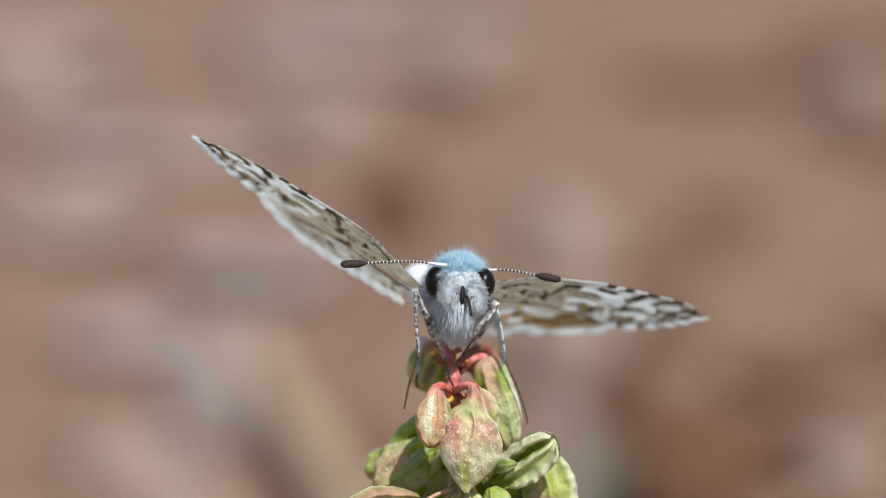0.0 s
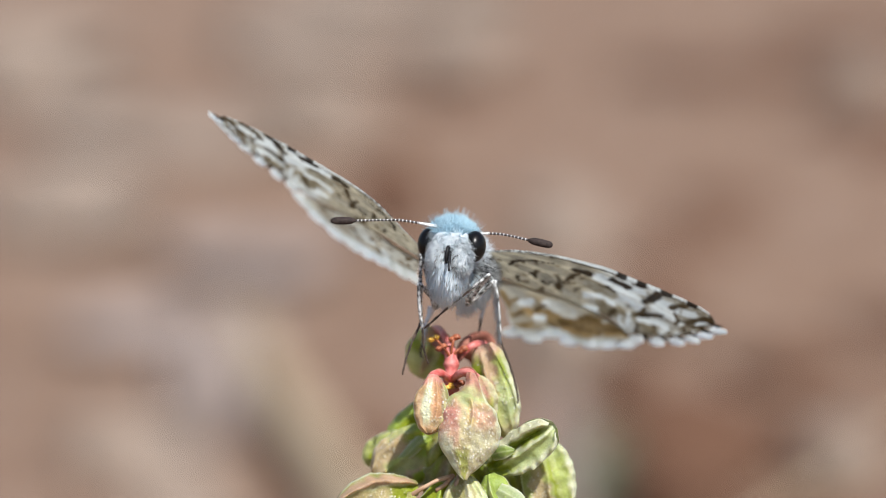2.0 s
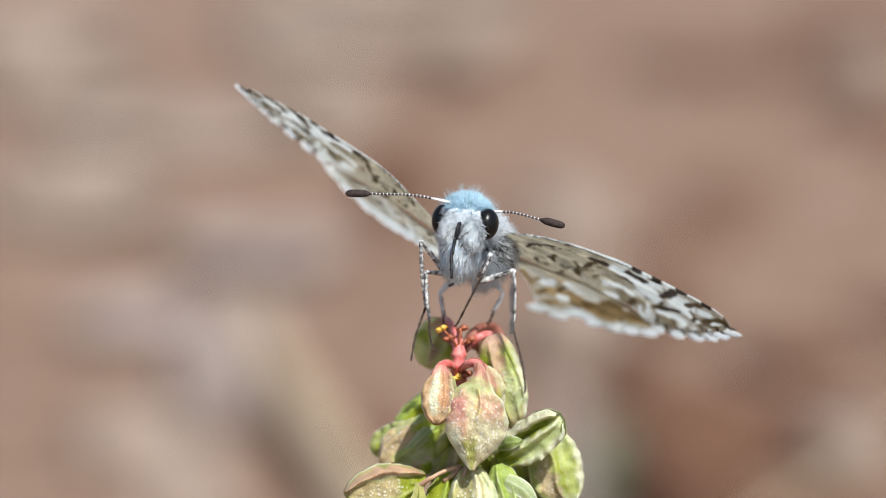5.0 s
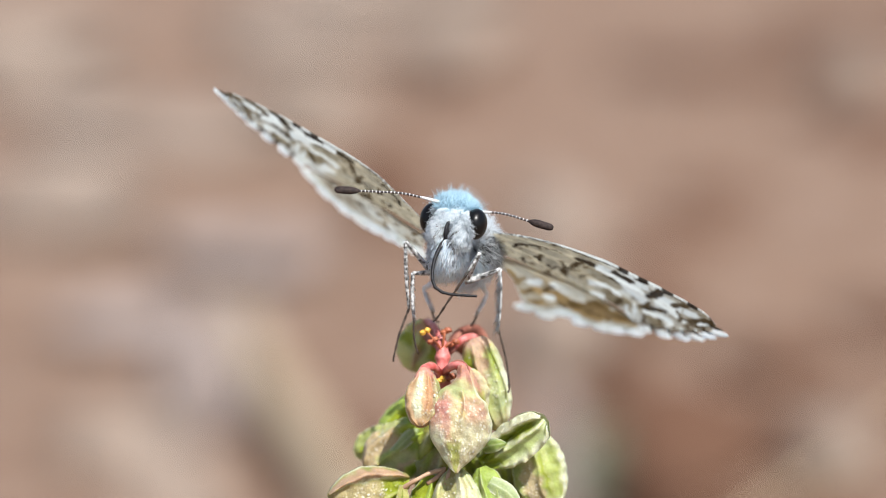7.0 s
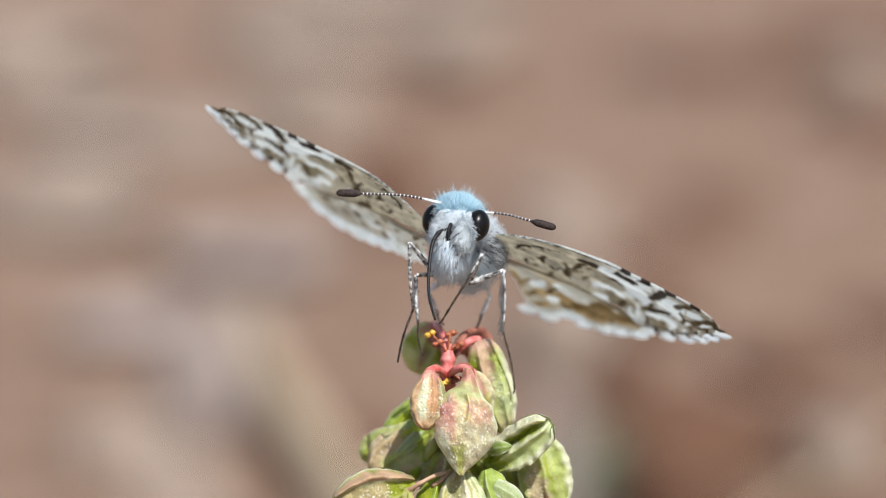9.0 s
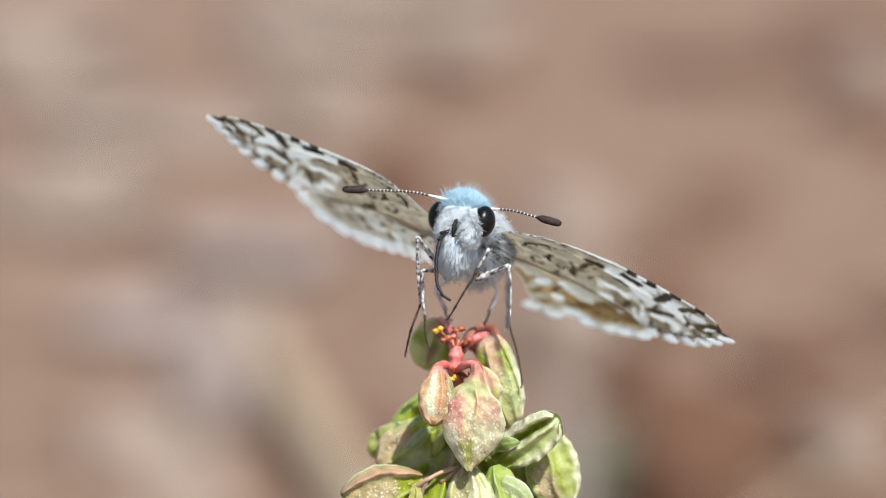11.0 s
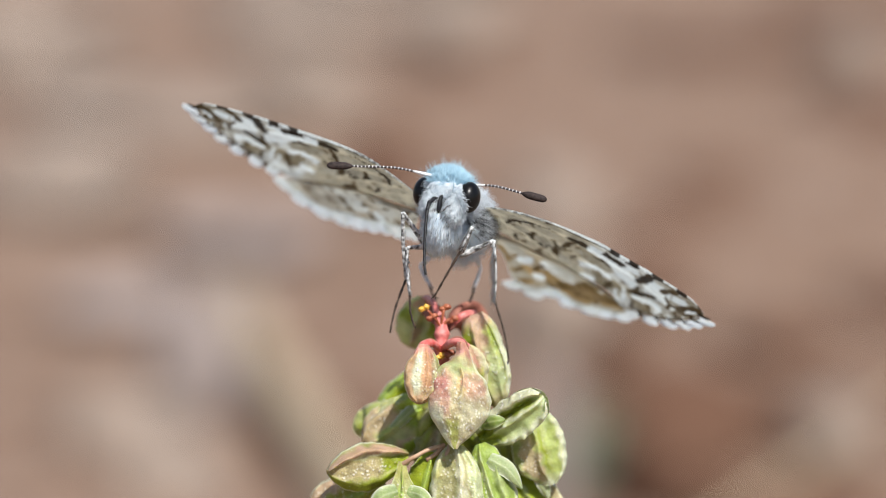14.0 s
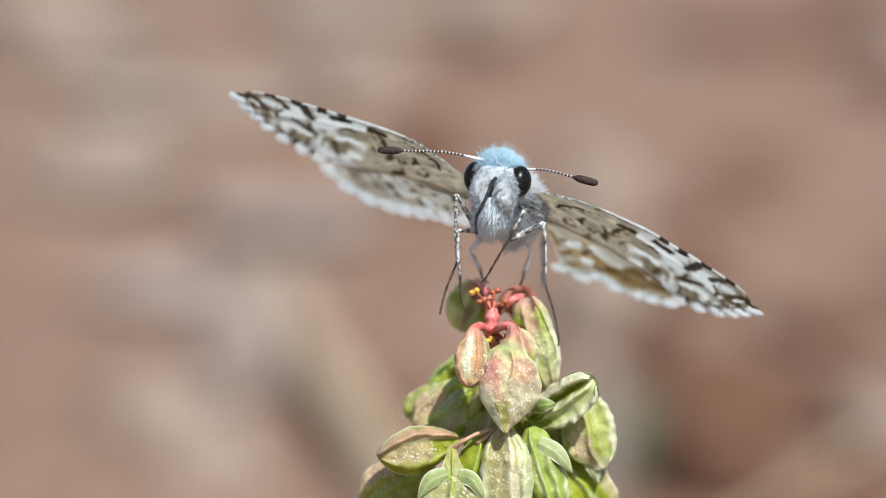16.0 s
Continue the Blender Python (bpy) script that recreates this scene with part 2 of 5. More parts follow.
def scales(centre, radii, count, length, wide, lean, keep, seed, rise=0.45, clump=0.9):
    """Flat blunt scales that overlap like shingles on an egg, in tufts; lean is the way in which they are combed."""
    rnd = random.Random(seed)
    c, lean = Vector(centre), Vector(lean)
    vs, fs = [], []
    made = 0
    while made < count:
        n = Vector((rnd.gauss(0, 1), rnd.gauss(0, 1), rnd.gauss(0, 1))).normalized()
        if rnd.random() > keep(n):
            continue
        made += 1
        root = c + Vector((n.x * radii[0], n.y * radii[1], n.z * radii[2])) * 0.98
        normal = Vector((n.x / radii[0], n.y / radii[1], n.z / radii[2])).normalized()
        tuft = noise.noise_vector(root * 2.6 + Vector((seed, 0, 0))) * clump
        way = lean + tuft + Vector((rnd.gauss(0, 1), rnd.gauss(0, 1), rnd.gauss(0, 1))) * 0.15
        way = (way - normal * way.dot(normal)).normalized()
        way = (way + normal * (rise + 0.4 * rnd.random() + 0.5 * tuft.x)).normalized()
        across = way.cross(normal).normalized() * wide * rnd.uniform(0.7, 1.3)
        size = length * rnd.uniform(0.6, 1.25)
        bend = normal * size * 0.12
        b = len(vs)
        vs += [root - across * 0.3, root + across * 0.3, root + way * size * 0.55 - across * 0.5 + bend, root + way * size * 0.55 + across * 0.5 + bend,
               root + way * size - across * 0.28, root + way * size + across * 0.28]
        fs += [(b, b + 1, b + 3, b + 2), (b + 2, b + 3, b + 5, b + 4)]
    return vs, fs


# ---- the ground ----
def make_ground():
    m, n, l, b = material("dry_ground", 0.9, 0.2)
    a, c = noise_node(n, l, 26.0, 5.0), noise_node(n, l, 60.0, 6.0)
    drawn = n.new("ShaderNodeMapping")                        # soil washed into streaks
    drawn.inputs["Scale"].default_value = (1.0, 0.55, 1.0)
    l.new(a.inputs["Vector"].links[0].from_socket, drawn.inputs["Vector"])
    l.new(drawn.outputs[0], a.inputs["Vector"])
    r = ramp(n, [(0.3, (0.185, 0.110, 0.072)), (0.5, (0.234, 0.151, 0.105)), (0.7, (0.285, 0.203, 0.155))])
    r2 = ramp(n, [(0.3, (0.75, 0.72, 0.7)), (0.7, (1.15, 1.15, 1.15))])
    mul = n.new("ShaderNodeMix")
    mul.data_type, mul.blend_type = "RGBA", "MULTIPLY"
    mul.inputs[0].default_value = 1.0
    l.new(a.outputs[0], r.inputs[0]), l.new(c.outputs[0], r2.inputs[0])
    l.new(r.outputs[0], mul.inputs[6]), l.new(r2.outputs[0], mul.inputs[7])
    l.new(mul.outputs[2], b.inputs["Base Color"])
    bump(n, l, b, c.outputs[0], 0.8, 0.01)
    steps = [-400, -80, -20, -6, -2.5] + [-2 + 0.05 * i for i in range(81)] + [2.5, 6, 20, 80, 400]
    vs = [(x, y + 1.8, 0.02 * noise.noise(Vector((x, y, 0)) * 2.2) + 0.006 * noise.noise(Vector((x, y, 3)) * 9) - 0.012)
          for y in steps for x in steps]
    k = len(steps)
    fs = [(i * k + j, i * k + j + 1, (i + 1) * k + j + 1, (i + 1) * k + j) for i in range(k - 1) for j in range(k - 1)]
    me = bpy.data.meshes.new("ground")
    me.from_pydata(vs, [], fs)
    me.materials.append(m)
    shade_smooth(me)
    return tagged(new("ground", me), "dry reddish-brown bare soil with paler and darker patches", "ground", kind="structure")


make_ground()

PALE_STONE = plain("pale_stone", (0.23, 0.171, 0.132), (0.285, 0.225, 0.183), 30, 0.9, 0.2, 0.004)
GREY_STONE = plain("grey_stone", (0.235, 0.185, 0.163), (0.30, 0.248, 0.226), 30, 0.9, 0.2, 0.004)
DARK_CLOD = plain("dark_clod", (0.085, 0.042, 0.026), (0.158, 0.087, 0.057), 40, 0.95, 0.1, 0.004)
STRAW = plain("straw", (0.355, 0.262, 0.165), (0.47, 0.365, 0.245), 60, 0.6, 0.3, 0.001)
WEED = plain("weed_leaf", (0.12, 0.15, 0.09), (0.26, 0.29, 0.22), 40, 0.6, 0.3, 0.001)


def ground_lump(name, x, y, wide, high, mat, label, category, group):
    """A weathered lump, sunk a little into the soil."""
    vs, fs = [], []
    rings, sides = 22, 32
    for i in range(rings + 1):
        a = math.pi * i / rings
        for k in range(sides):
            b = 2 * math.pi * k / sides
            n = Vector((math.sin(a) * math.cos(b), math.sin(a) * math.sin(b), math.cos(a)))
            s = 1 + 0.30 * noise.noise(n * 1.5 + Vector((x * 31, y * 17, 0))) + 0.10 * noise.noise(n * 5 + Vector((y * 31, x * 17, 0)))
            vs.append((n.x * s * wide / 2, n.y * s * wide / 2, n.z * s * high * 0.62 + high * 0.38))
    for i in range(rings):
        for k in range(sides):
            a, b = i * sides + k, i * sides + (k + 1) % sides
            fs.append((a, a + sides, b + sides, b))
    me = bpy.data.meshes.new(name)
    me.from_pydata(vs, [], fs)
    me.materials.append(mat)
    shade_smooth(me)
    ob = new(name, me)
    ob.location = (x, y, -0.014)
    return tagged(ob, label, category, group)


for x, y, w, h in ((-0.13, 3.0, 0.2, 0.05), (0.021, 3.05, 0.123, 0.05), (-0.453, 3.02, 0.22, 0.05), (-0.233, 2.33, 0.2, 0.03), (-0.15, 3.2, 0.19, 0.05), (-0.36, 2.62, 0.16, 0.03), (0.085, 1.95, 0.06, 0.03), (-0.05, 3.9, 0.3, 0.04), (0.069, 1.42, 0.060, 0.05),
                   (-0.148, 1.20, 0.066, 0.036), (-0.117, 1.39, 0.050, 0.050), (0.190, 1.20, 0.046, 0.03), (-0.268, 1.93, 0.13, 0.03), (-0.402, 2.64, 0.078, 0.067), (-0.265, 1.97, 0.101, 0.047), (-0.106, 2.34, 0.109, 0.065), (0.015, 2.84, 0.083, 0.048), (0.083, 1.78, 0.065, 0.035), (0.388, 2.58, 0.071, 0.06), (-0.116, 1.11, 0.055, 0.03)):
    ground_lump("stone", x, y, w, h, PALE_STONE, "pale pinkish-grey stone lying on dry soil", "stone", "stones on the ground")
for x, y, w, h in ((0.02, 2.58, 0.10, 0.03), (0.37, 2.45, 0.12, 0.02),
                   (0.112, 1.20, 0.085, 0.045), (0.32, 1.55, 0.17, 0.014), (0.44, 2.35, 0.24, 0.016), (0.21, 1.28, 0.12, 0.012), (0.55, 3.2, 0.35, 0.02), (0.30, 2.9, 0.25, 0.015), (0.16, 1.02, 0.10, 0.012), (-0.037, 1.23, 0.033, 0.022), (0.131, 1.56, 0.05, 0.02), (0.189, 1.43, 0.068, 0.02), (-0.034, 1.89, 0.047, 0.025),
                   (-0.114, 1.11, 0.035, 0.015), (0.137, 1.72, 0.055, 0.02), (0.178, 1.83, 0.07, 0.02), (0.205, 1.98, 0.075, 0.02), (0.155, 1.10, 0.06, 0.012), (0.091, 1.14, 0.049, 0.059), (0.103, 1.11, 0.038, 0.033), (-0.039, 2.05, 0.053, 0.04), (0.129, 1.09, 0.044, 0.015), (0.093, 1.36, 0.027, 0.036)):
    ground_lump("clod", x, y, w, h, DARK_CLOD, "dark reddish-brown clod of soil and litter", "soil clod", "clods on the ground")

for x, y, w, h in ((-0.118, 1.27, 0.048, 0.066), (0.05, 1.08, 0.02, 0.074), (-0.115, 1.52, 0.04, 0.03), (-0.098, 1.75, 0.055, 0.024), (-0.145, 1.78, 0.075, 0.02), (-0.185, 1.55, 0.07, 0.018)):
    ground_lump("stone", x, y, w, h, GREY_STONE, "lilac-grey stone standing on dry soil", "stone", "stones on the ground")


def make_straw(points, wide, label):
    path = smooth_path(points, 12)
    ob = new("straw")
    tagged(ob, label, "straw", "dry straws on the ground")
    me = bpy.data.meshes.new("stalk")
    vs, fs = tube(path, [wide * (1 - 0.4 * i / len(path)) for i in range(len(path))], 10)
    me.from_pydata(vs, [], fs)
    me.materials.append(STRAW)
    shade_smooth(me)
    stalk = new("stalk", me)
    stalk.parent = ob
    return ob


make_straw([(0.0, 0.95, -0.008), (-0.045, 1.12, 0.006), (-0.08, 1.28, 0.014), (-0.110, 1.44, 0.018)], 0.014, "thick dry beige stalk leaning over the soil")
make_straw([(0.04, 0.9, -0.006), (0.16, 1.12, 0.0), (0.33, 1.5, -0.004)], 0.003, "thin dry brown straw lying on soil")


def make_weed(x, y, high):
    ob = new("weed")
    ob.location = (x, y, -0.012)
    tagged(ob, "small dull grey-green weed growing from dry soil", "weed")
    rnd = random.Random(5)
    for i in range(16):
        a = rnd.uniform(0, 6.28)
        r, h = high * rnd.uniform(0.2, 0.5), high * rnd.uniform(0.6, 1.1)
        path = smooth_path([(0, 0, 0), (r * 0.4 * math.cos(a), r * 0.4 * math.sin(a), h * 0.6), (r * math.cos(a), r * math.sin(a), h)], 8)
        vs, fs = tube(path, [0.0012 + 0.005 * math.sin(math.pi * k / (len(path) - 1)) for k in range(len(path))], 8, 0.2)
        me = bpy.data.meshes.new("leaf")
        me.from_pydata(vs, [], fs)
        me.materials.append(WEED)
        shade_smooth(me)
        leaf_ob = new("leaf", me)
        leaf_ob.parent = ob


make_weed(0.062, 1.10, 0.045)



# ---- the flower spike ----
GREENS = [Vector((0.10, 0.155, 0.011)), Vector((0.31, 0.37, 0.04))]
CREAM, PINK = Vector((0.58, 0.55, 0.34)), Vector((0.52, 0.24, 0.19))


def pod(parent, base, tip, width, thick, ribs, blush, seed, facing=(0, -1, 0.2), pale=0.35, hook=None, label=""):
    """A papery puckered fruit: two faces with a raised midrib, lengthwise folds, thin crimped pale wings at its sides and a pointed end."""
    base, tip = Vector(base), Vector(tip)
    along = (tip - base)
    size = along.length
    z = along.normalized()
    x = Vector(facing).cross(z).normalized()
    y = z.cross(x)
    rings, sides = 64, 96
    shift = Vector((seed * 7.3, seed * 3.1, 0))
    vs, fs, cs = [], [], []
    for i in range(rings + 1):
        s = i / rings
        prof = max(0.03, (math.sin(math.pi * min(1, s ** 0.78 * 0.96 + 0.03)) ** 0.46)) * (1.0 - 0.14 * s * s)
        if s > 0.93:
            prof *= 0.6 + 0.4 * (1 - s) / 0.07
        for k in range(sides):
            a = 2 * math.pi * k / sides
            ca, sa = math.cos(a), math.sin(a)
            fold = (0.5 + 0.5 * math.cos(ribs * (a - math.pi / 2) + 0.5 * math.sin(3 * s + seed))) ** 2
            crimp = noise.noise(Vector((ca * 1.8, sa * 1.8, s * 4)) + shift)
            pucker = 1 - 2 * abs(noise.noise(Vector((ca * 3.6, sa * 3.6, s * 9)) + shift * 1.7))
            fine = noise.noise(Vector((ca * 10, sa * 10, s * 24)) + shift)
            edge = abs(ca) ** 12                               # the two side wings
            d = abs((a - math.pi / 2 + math.pi) % (2 * math.pi) - math.pi - 0.12 * math.sin(4 * s + seed))
            mid = math.exp(-(d / 0.13) ** 2) * min(1, s * 8) * max(0, min(1, (0.75 - s) * 5))
            wave = 1 + 0.5 * noise.noise(Vector((s * 7, 1 if ca > 0 else 5, 0)) + shift)
            r = prof * (0.69 + 0.27 * fold + 0.17 * crimp + 0.05 * pucker + 0.018 * fine + 0.12 * mid)
            curl = 0.10 * size * math.sin(math.pi * s) * math.sin(seed)
            p = base + z * (size * s) + x * (ca * r * width / 2 + curl * 0.4) + y * (sa * r * thick / 2)
            p += x * (math.copysign(edge, ca) * 0.26 * width * prof * wave * 0.5)
            p += y * (edge * prof * 0.22 * thick * noise.noise(Vector((s * 5, 3 if ca > 0 else 8, 0)) + shift))
            p += z * (0.07 * size * edge * noise.noise(Vector((s * 9, k // 48, 0)) + shift))
            vs.append(p)
            g = GREENS[0].lerp(GREENS[1], min(1, max(0, 0.5 + 1.2 * crimp)))
            c = g.lerp(CREAM, min(1, max(0, 0.9 * pale + 1.15 * fold + 0.14 * fine + 0.3 * pucker - 0.78)))
            w = blush * (0.35 + (1.3 if blush < 0.75 else 0.7) * noise.noise(Vector((ca * 1.3, sa * 1.3, s * 3)) + shift * 2) + 0.5 * (1 - s)) * (0.7 + 0.5 * pucker)
            c = c.lerp(PINK, min(0.9, max(0, w)))
            c = c.lerp(CREAM * 1.06, min(1, 1.0 * edge ** 0.45 * min(1.0, max(0.2, 0.62 + pale)) + 0.55 * max(0.0, mid)))
            cs.append(tuple(c))
    for i in range(rings):
        for k in range(sides):
            a, b = i * sides + k, i * sides + (k + 1) % sides
            fs.append((a, b, b + sides, a + sides))
    fs += [tuple(reversed(range(sides))), tuple(range(rings * sides, (rings + 1) * sides))]
    ob = part("pod", (vs, fs), POD, parent, label)
    markings(ob, cs)
    if hook:
        path = smooth_path([hook, Vector(hook).lerp(base, 0.5) + Vector((0, -0.25, 0.35)), base, base + z * 0.3], 8)
        part("stalk", tube(path, [0.16 + 0.08 * i / len(path) for i in range(len(path))], 10), STEM if blush > 0.5 else STEM_GREEN, ob)
    return ob


LEAF, LEAF_DARK, LEAF_PALE = Vector((0.28, 0.33, 0.022)), Vector((0.10, 0.13, 0.008)), Vector((0.36, 0.46, 0.10))
MILK, ROSE, FAWN, RUST = Vector((0.64, 0.65, 0.46)), Vector((0.56, 0.26, 0.21)), Vector((0.465, 0.395, 0.23)), Vector((0.52, 0.24, 0.12))


def fruit(parent, base, tip, left, right, depth, ground, bands, seed, facing=(0, -1, 0.2), ridges=(), rim=0.12, grains=(), label="", crumple=0.07):
    """A papery winged fruit. left, right: half widths along it; ridges: across, half width, height, from, to;
    bands of colour: from, to along, from, to across, colour; grains: where it is beset with glistening grains, in the same terms."""
    base, tip = Vector(base), Vector(tip)
    size = (tip - base).length
    z = (tip - base).normalized()
    x = Vector(facing).cross(z).normalized()
    y = z.cross(x)
    wl, wr = curve(left), curve(right)
    widest = max(max(wl[1]), max(wr[1]))
    rows, cols = 84, 84
    shift = Vector((seed * 5.7, seed * 2.3, seed))
    vs, fs, cs = [], [], []

    def inside(s, q, s0, s1, q0, q1, soft):
        return max(0.0, min(1.0, (s - s0) / soft + 0.5, (s1 - s) / soft + 0.5, (q - q0) / soft + 0.5, (q1 - q) / soft + 0.5))

    for face in (0, 1):
        for i in range(rows + 1):
            s = i / rows
            a, b = max(0.03, np.interp(s, *wl)), max(0.03, np.interp(s, *wr))
            body = min(1.0, (a + b) / (2 * widest)) ** 0.6
            for k in range(cols + 1):
                q = math.sin(0.5 * math.pi * (2 * k / cols - 1))
                half = (a if q < 0 else b) * (1 + 0.07 * noise.noise(Vector((s * 9, 1 if q < 0 else 7, seed))))
                p = Vector((q * half, 0, s * size))
                low = noise.noise(p * 0.9 + shift)
                mid = noise.noise(p * 2.3 + shift)
                high = depth * body * math.sqrt(max(0.0, 1 - abs(q) ** 2.4)) * (1.0 if face == 0 else -0.75)
                wq, ws = q + 0.16 * mid + 0.08 * low, s + 0.06 * mid
                g = 0.0
                if face == 0:
                    for q0, wide, tall, s0, s1 in ridges:
                        bow = q0 + 0.12 * low
                        high += tall * math.exp(-((q - bow) / wide) ** 2) * inside(s, 0, s0, s1, -9, 9, 0.12)
                    high += rim * abs(q) ** 7 * (0.6 + mid) + crumple * mid + 0.8 * crumple * low
                    spots = max((inside(ws, wq, *m, 0.16) for m in grains), default=0.0)
                    if spots > 0.02:
                        d = noise.voronoi(p * 6.0 + shift)[0][0]
                        g = spots * max(0.0, 1 - d / 0.46) * max(0.0, 0.6 + 0.9 * noise.noise(p * 2.6 + shift * 2))
                        high += 0.13 * g
                vs.append(base + z * (size * s) + x * (q * half) + y * high)
                c = ground.lerp(LEAF_DARK, max(0.0, min(0.35, -0.2 - 0.8 * low)))
                for s0, s1, q0, q1, colour in bands:
                    c = c.lerp(colour, 0.92 * inside(ws, wq, s0, s1, q0, q1, 0.14))
                c = c * (1 + 0.22 * low + 0.16 * mid)
                c = c.lerp(MILK, max(0.0, min(0.85, (abs(q) - 0.93) / 0.07)))
                # grains whitened towards their tops: their glints are put into the colour
                c = c.lerp(Vector((0.86, 0.83, 0.72)), max(0.0, min(0.85, 1.6 * g - 0.12)))
                cs.append(tuple(c))
    row, half_n = cols + 1, (rows + 1) * (cols + 1)
    for i in range(rows):
        for k in range(cols):
            f = (i * row + k, i * row + k + 1, (i + 1) * row + k + 1, (i + 1) * row + k)
            fs += [f, tuple(j + half_n for j in f[::-1])]
    ob = part("pod", (vs, fs), POD, parent, label)
    markings(ob, cs)
    return ob


def stalk_to(ob, hook, base, along, mat):
    base = Vector(base)
    z = (Vector(along) - base).normalized()
    path = smooth_path([hook, Vector(hook).lerp(base, 0.5) + Vector((0, -0.25, 0.3)), base, base + z * 0.35], 8)
    part("stalk", tube(path, [0.17 + 0.1 * i / len(path) for i in range(len(path))], 10), mat, ob)


def lobe(parent, points, wide, seed, green=0.5):
    """A curled pale-edged leafy flap on a pod's shoulder."""
    path = smooth_path(points, 9)
    vs, fs, cs = [], [], []
    across = 12
    for face in (0, 1):
        for i, p in enumerate(path):
            s = i / (len(path) - 1)
            d = (path[min(i + 1, len(path) - 1)] - path[max(i - 1, 0)]).normalized()
            sidew = d.cross(Vector((0.1, -1, 0.3))).normalized()
            out = sidew.cross(d)
            w = wide * math.sin(math.pi * (0.28 + 0.70 * s)) ** 0.8
            for k in range(across + 1):
                q = 2 * k / across - 1
                bulge = (1 - q * q) * 0.17 * wide + 0.05 * wide * noise.noise(Vector((q * 2, s * 4, seed)))
                vs.append(p + sidew * (q * w / 2) + out * (bulge - 0.07 * face))
                c = GREENS[0].lerp(GREENS[1], 0.5 + 0.5 * noise.noise(Vector((q, s * 2, seed)))).lerp(Vector((0.24, 0.34, 0.11)), 0.65)
                cs.append(tuple(c.lerp(MILK, min(1, (abs(q) ** 5) + (1 - green) * 0.6 + 0.3 * math.exp(-(q / 0.12) ** 2)))))
    row, half = across + 1, len(path) * (across + 1)
    for i in range(len(path) - 1):
        for k in range(across):
            q = (i * row + k, i * row + k + 1, (i + 1) * row + k + 1, (i + 1) * row + k)
            fs += [q, tuple(j + half for j in q[::-1])]
    for i in range(len(path) - 1):
        for k in (0, across):
            fs.append((i * row + k, (i + 1) * row + k, (i + 1) * row + k + half, i * row + k + half))
    ob = part("lobe", (vs, fs), POD, parent, "curled green flap with a pale edge")
    markings(ob, cs)
    return ob


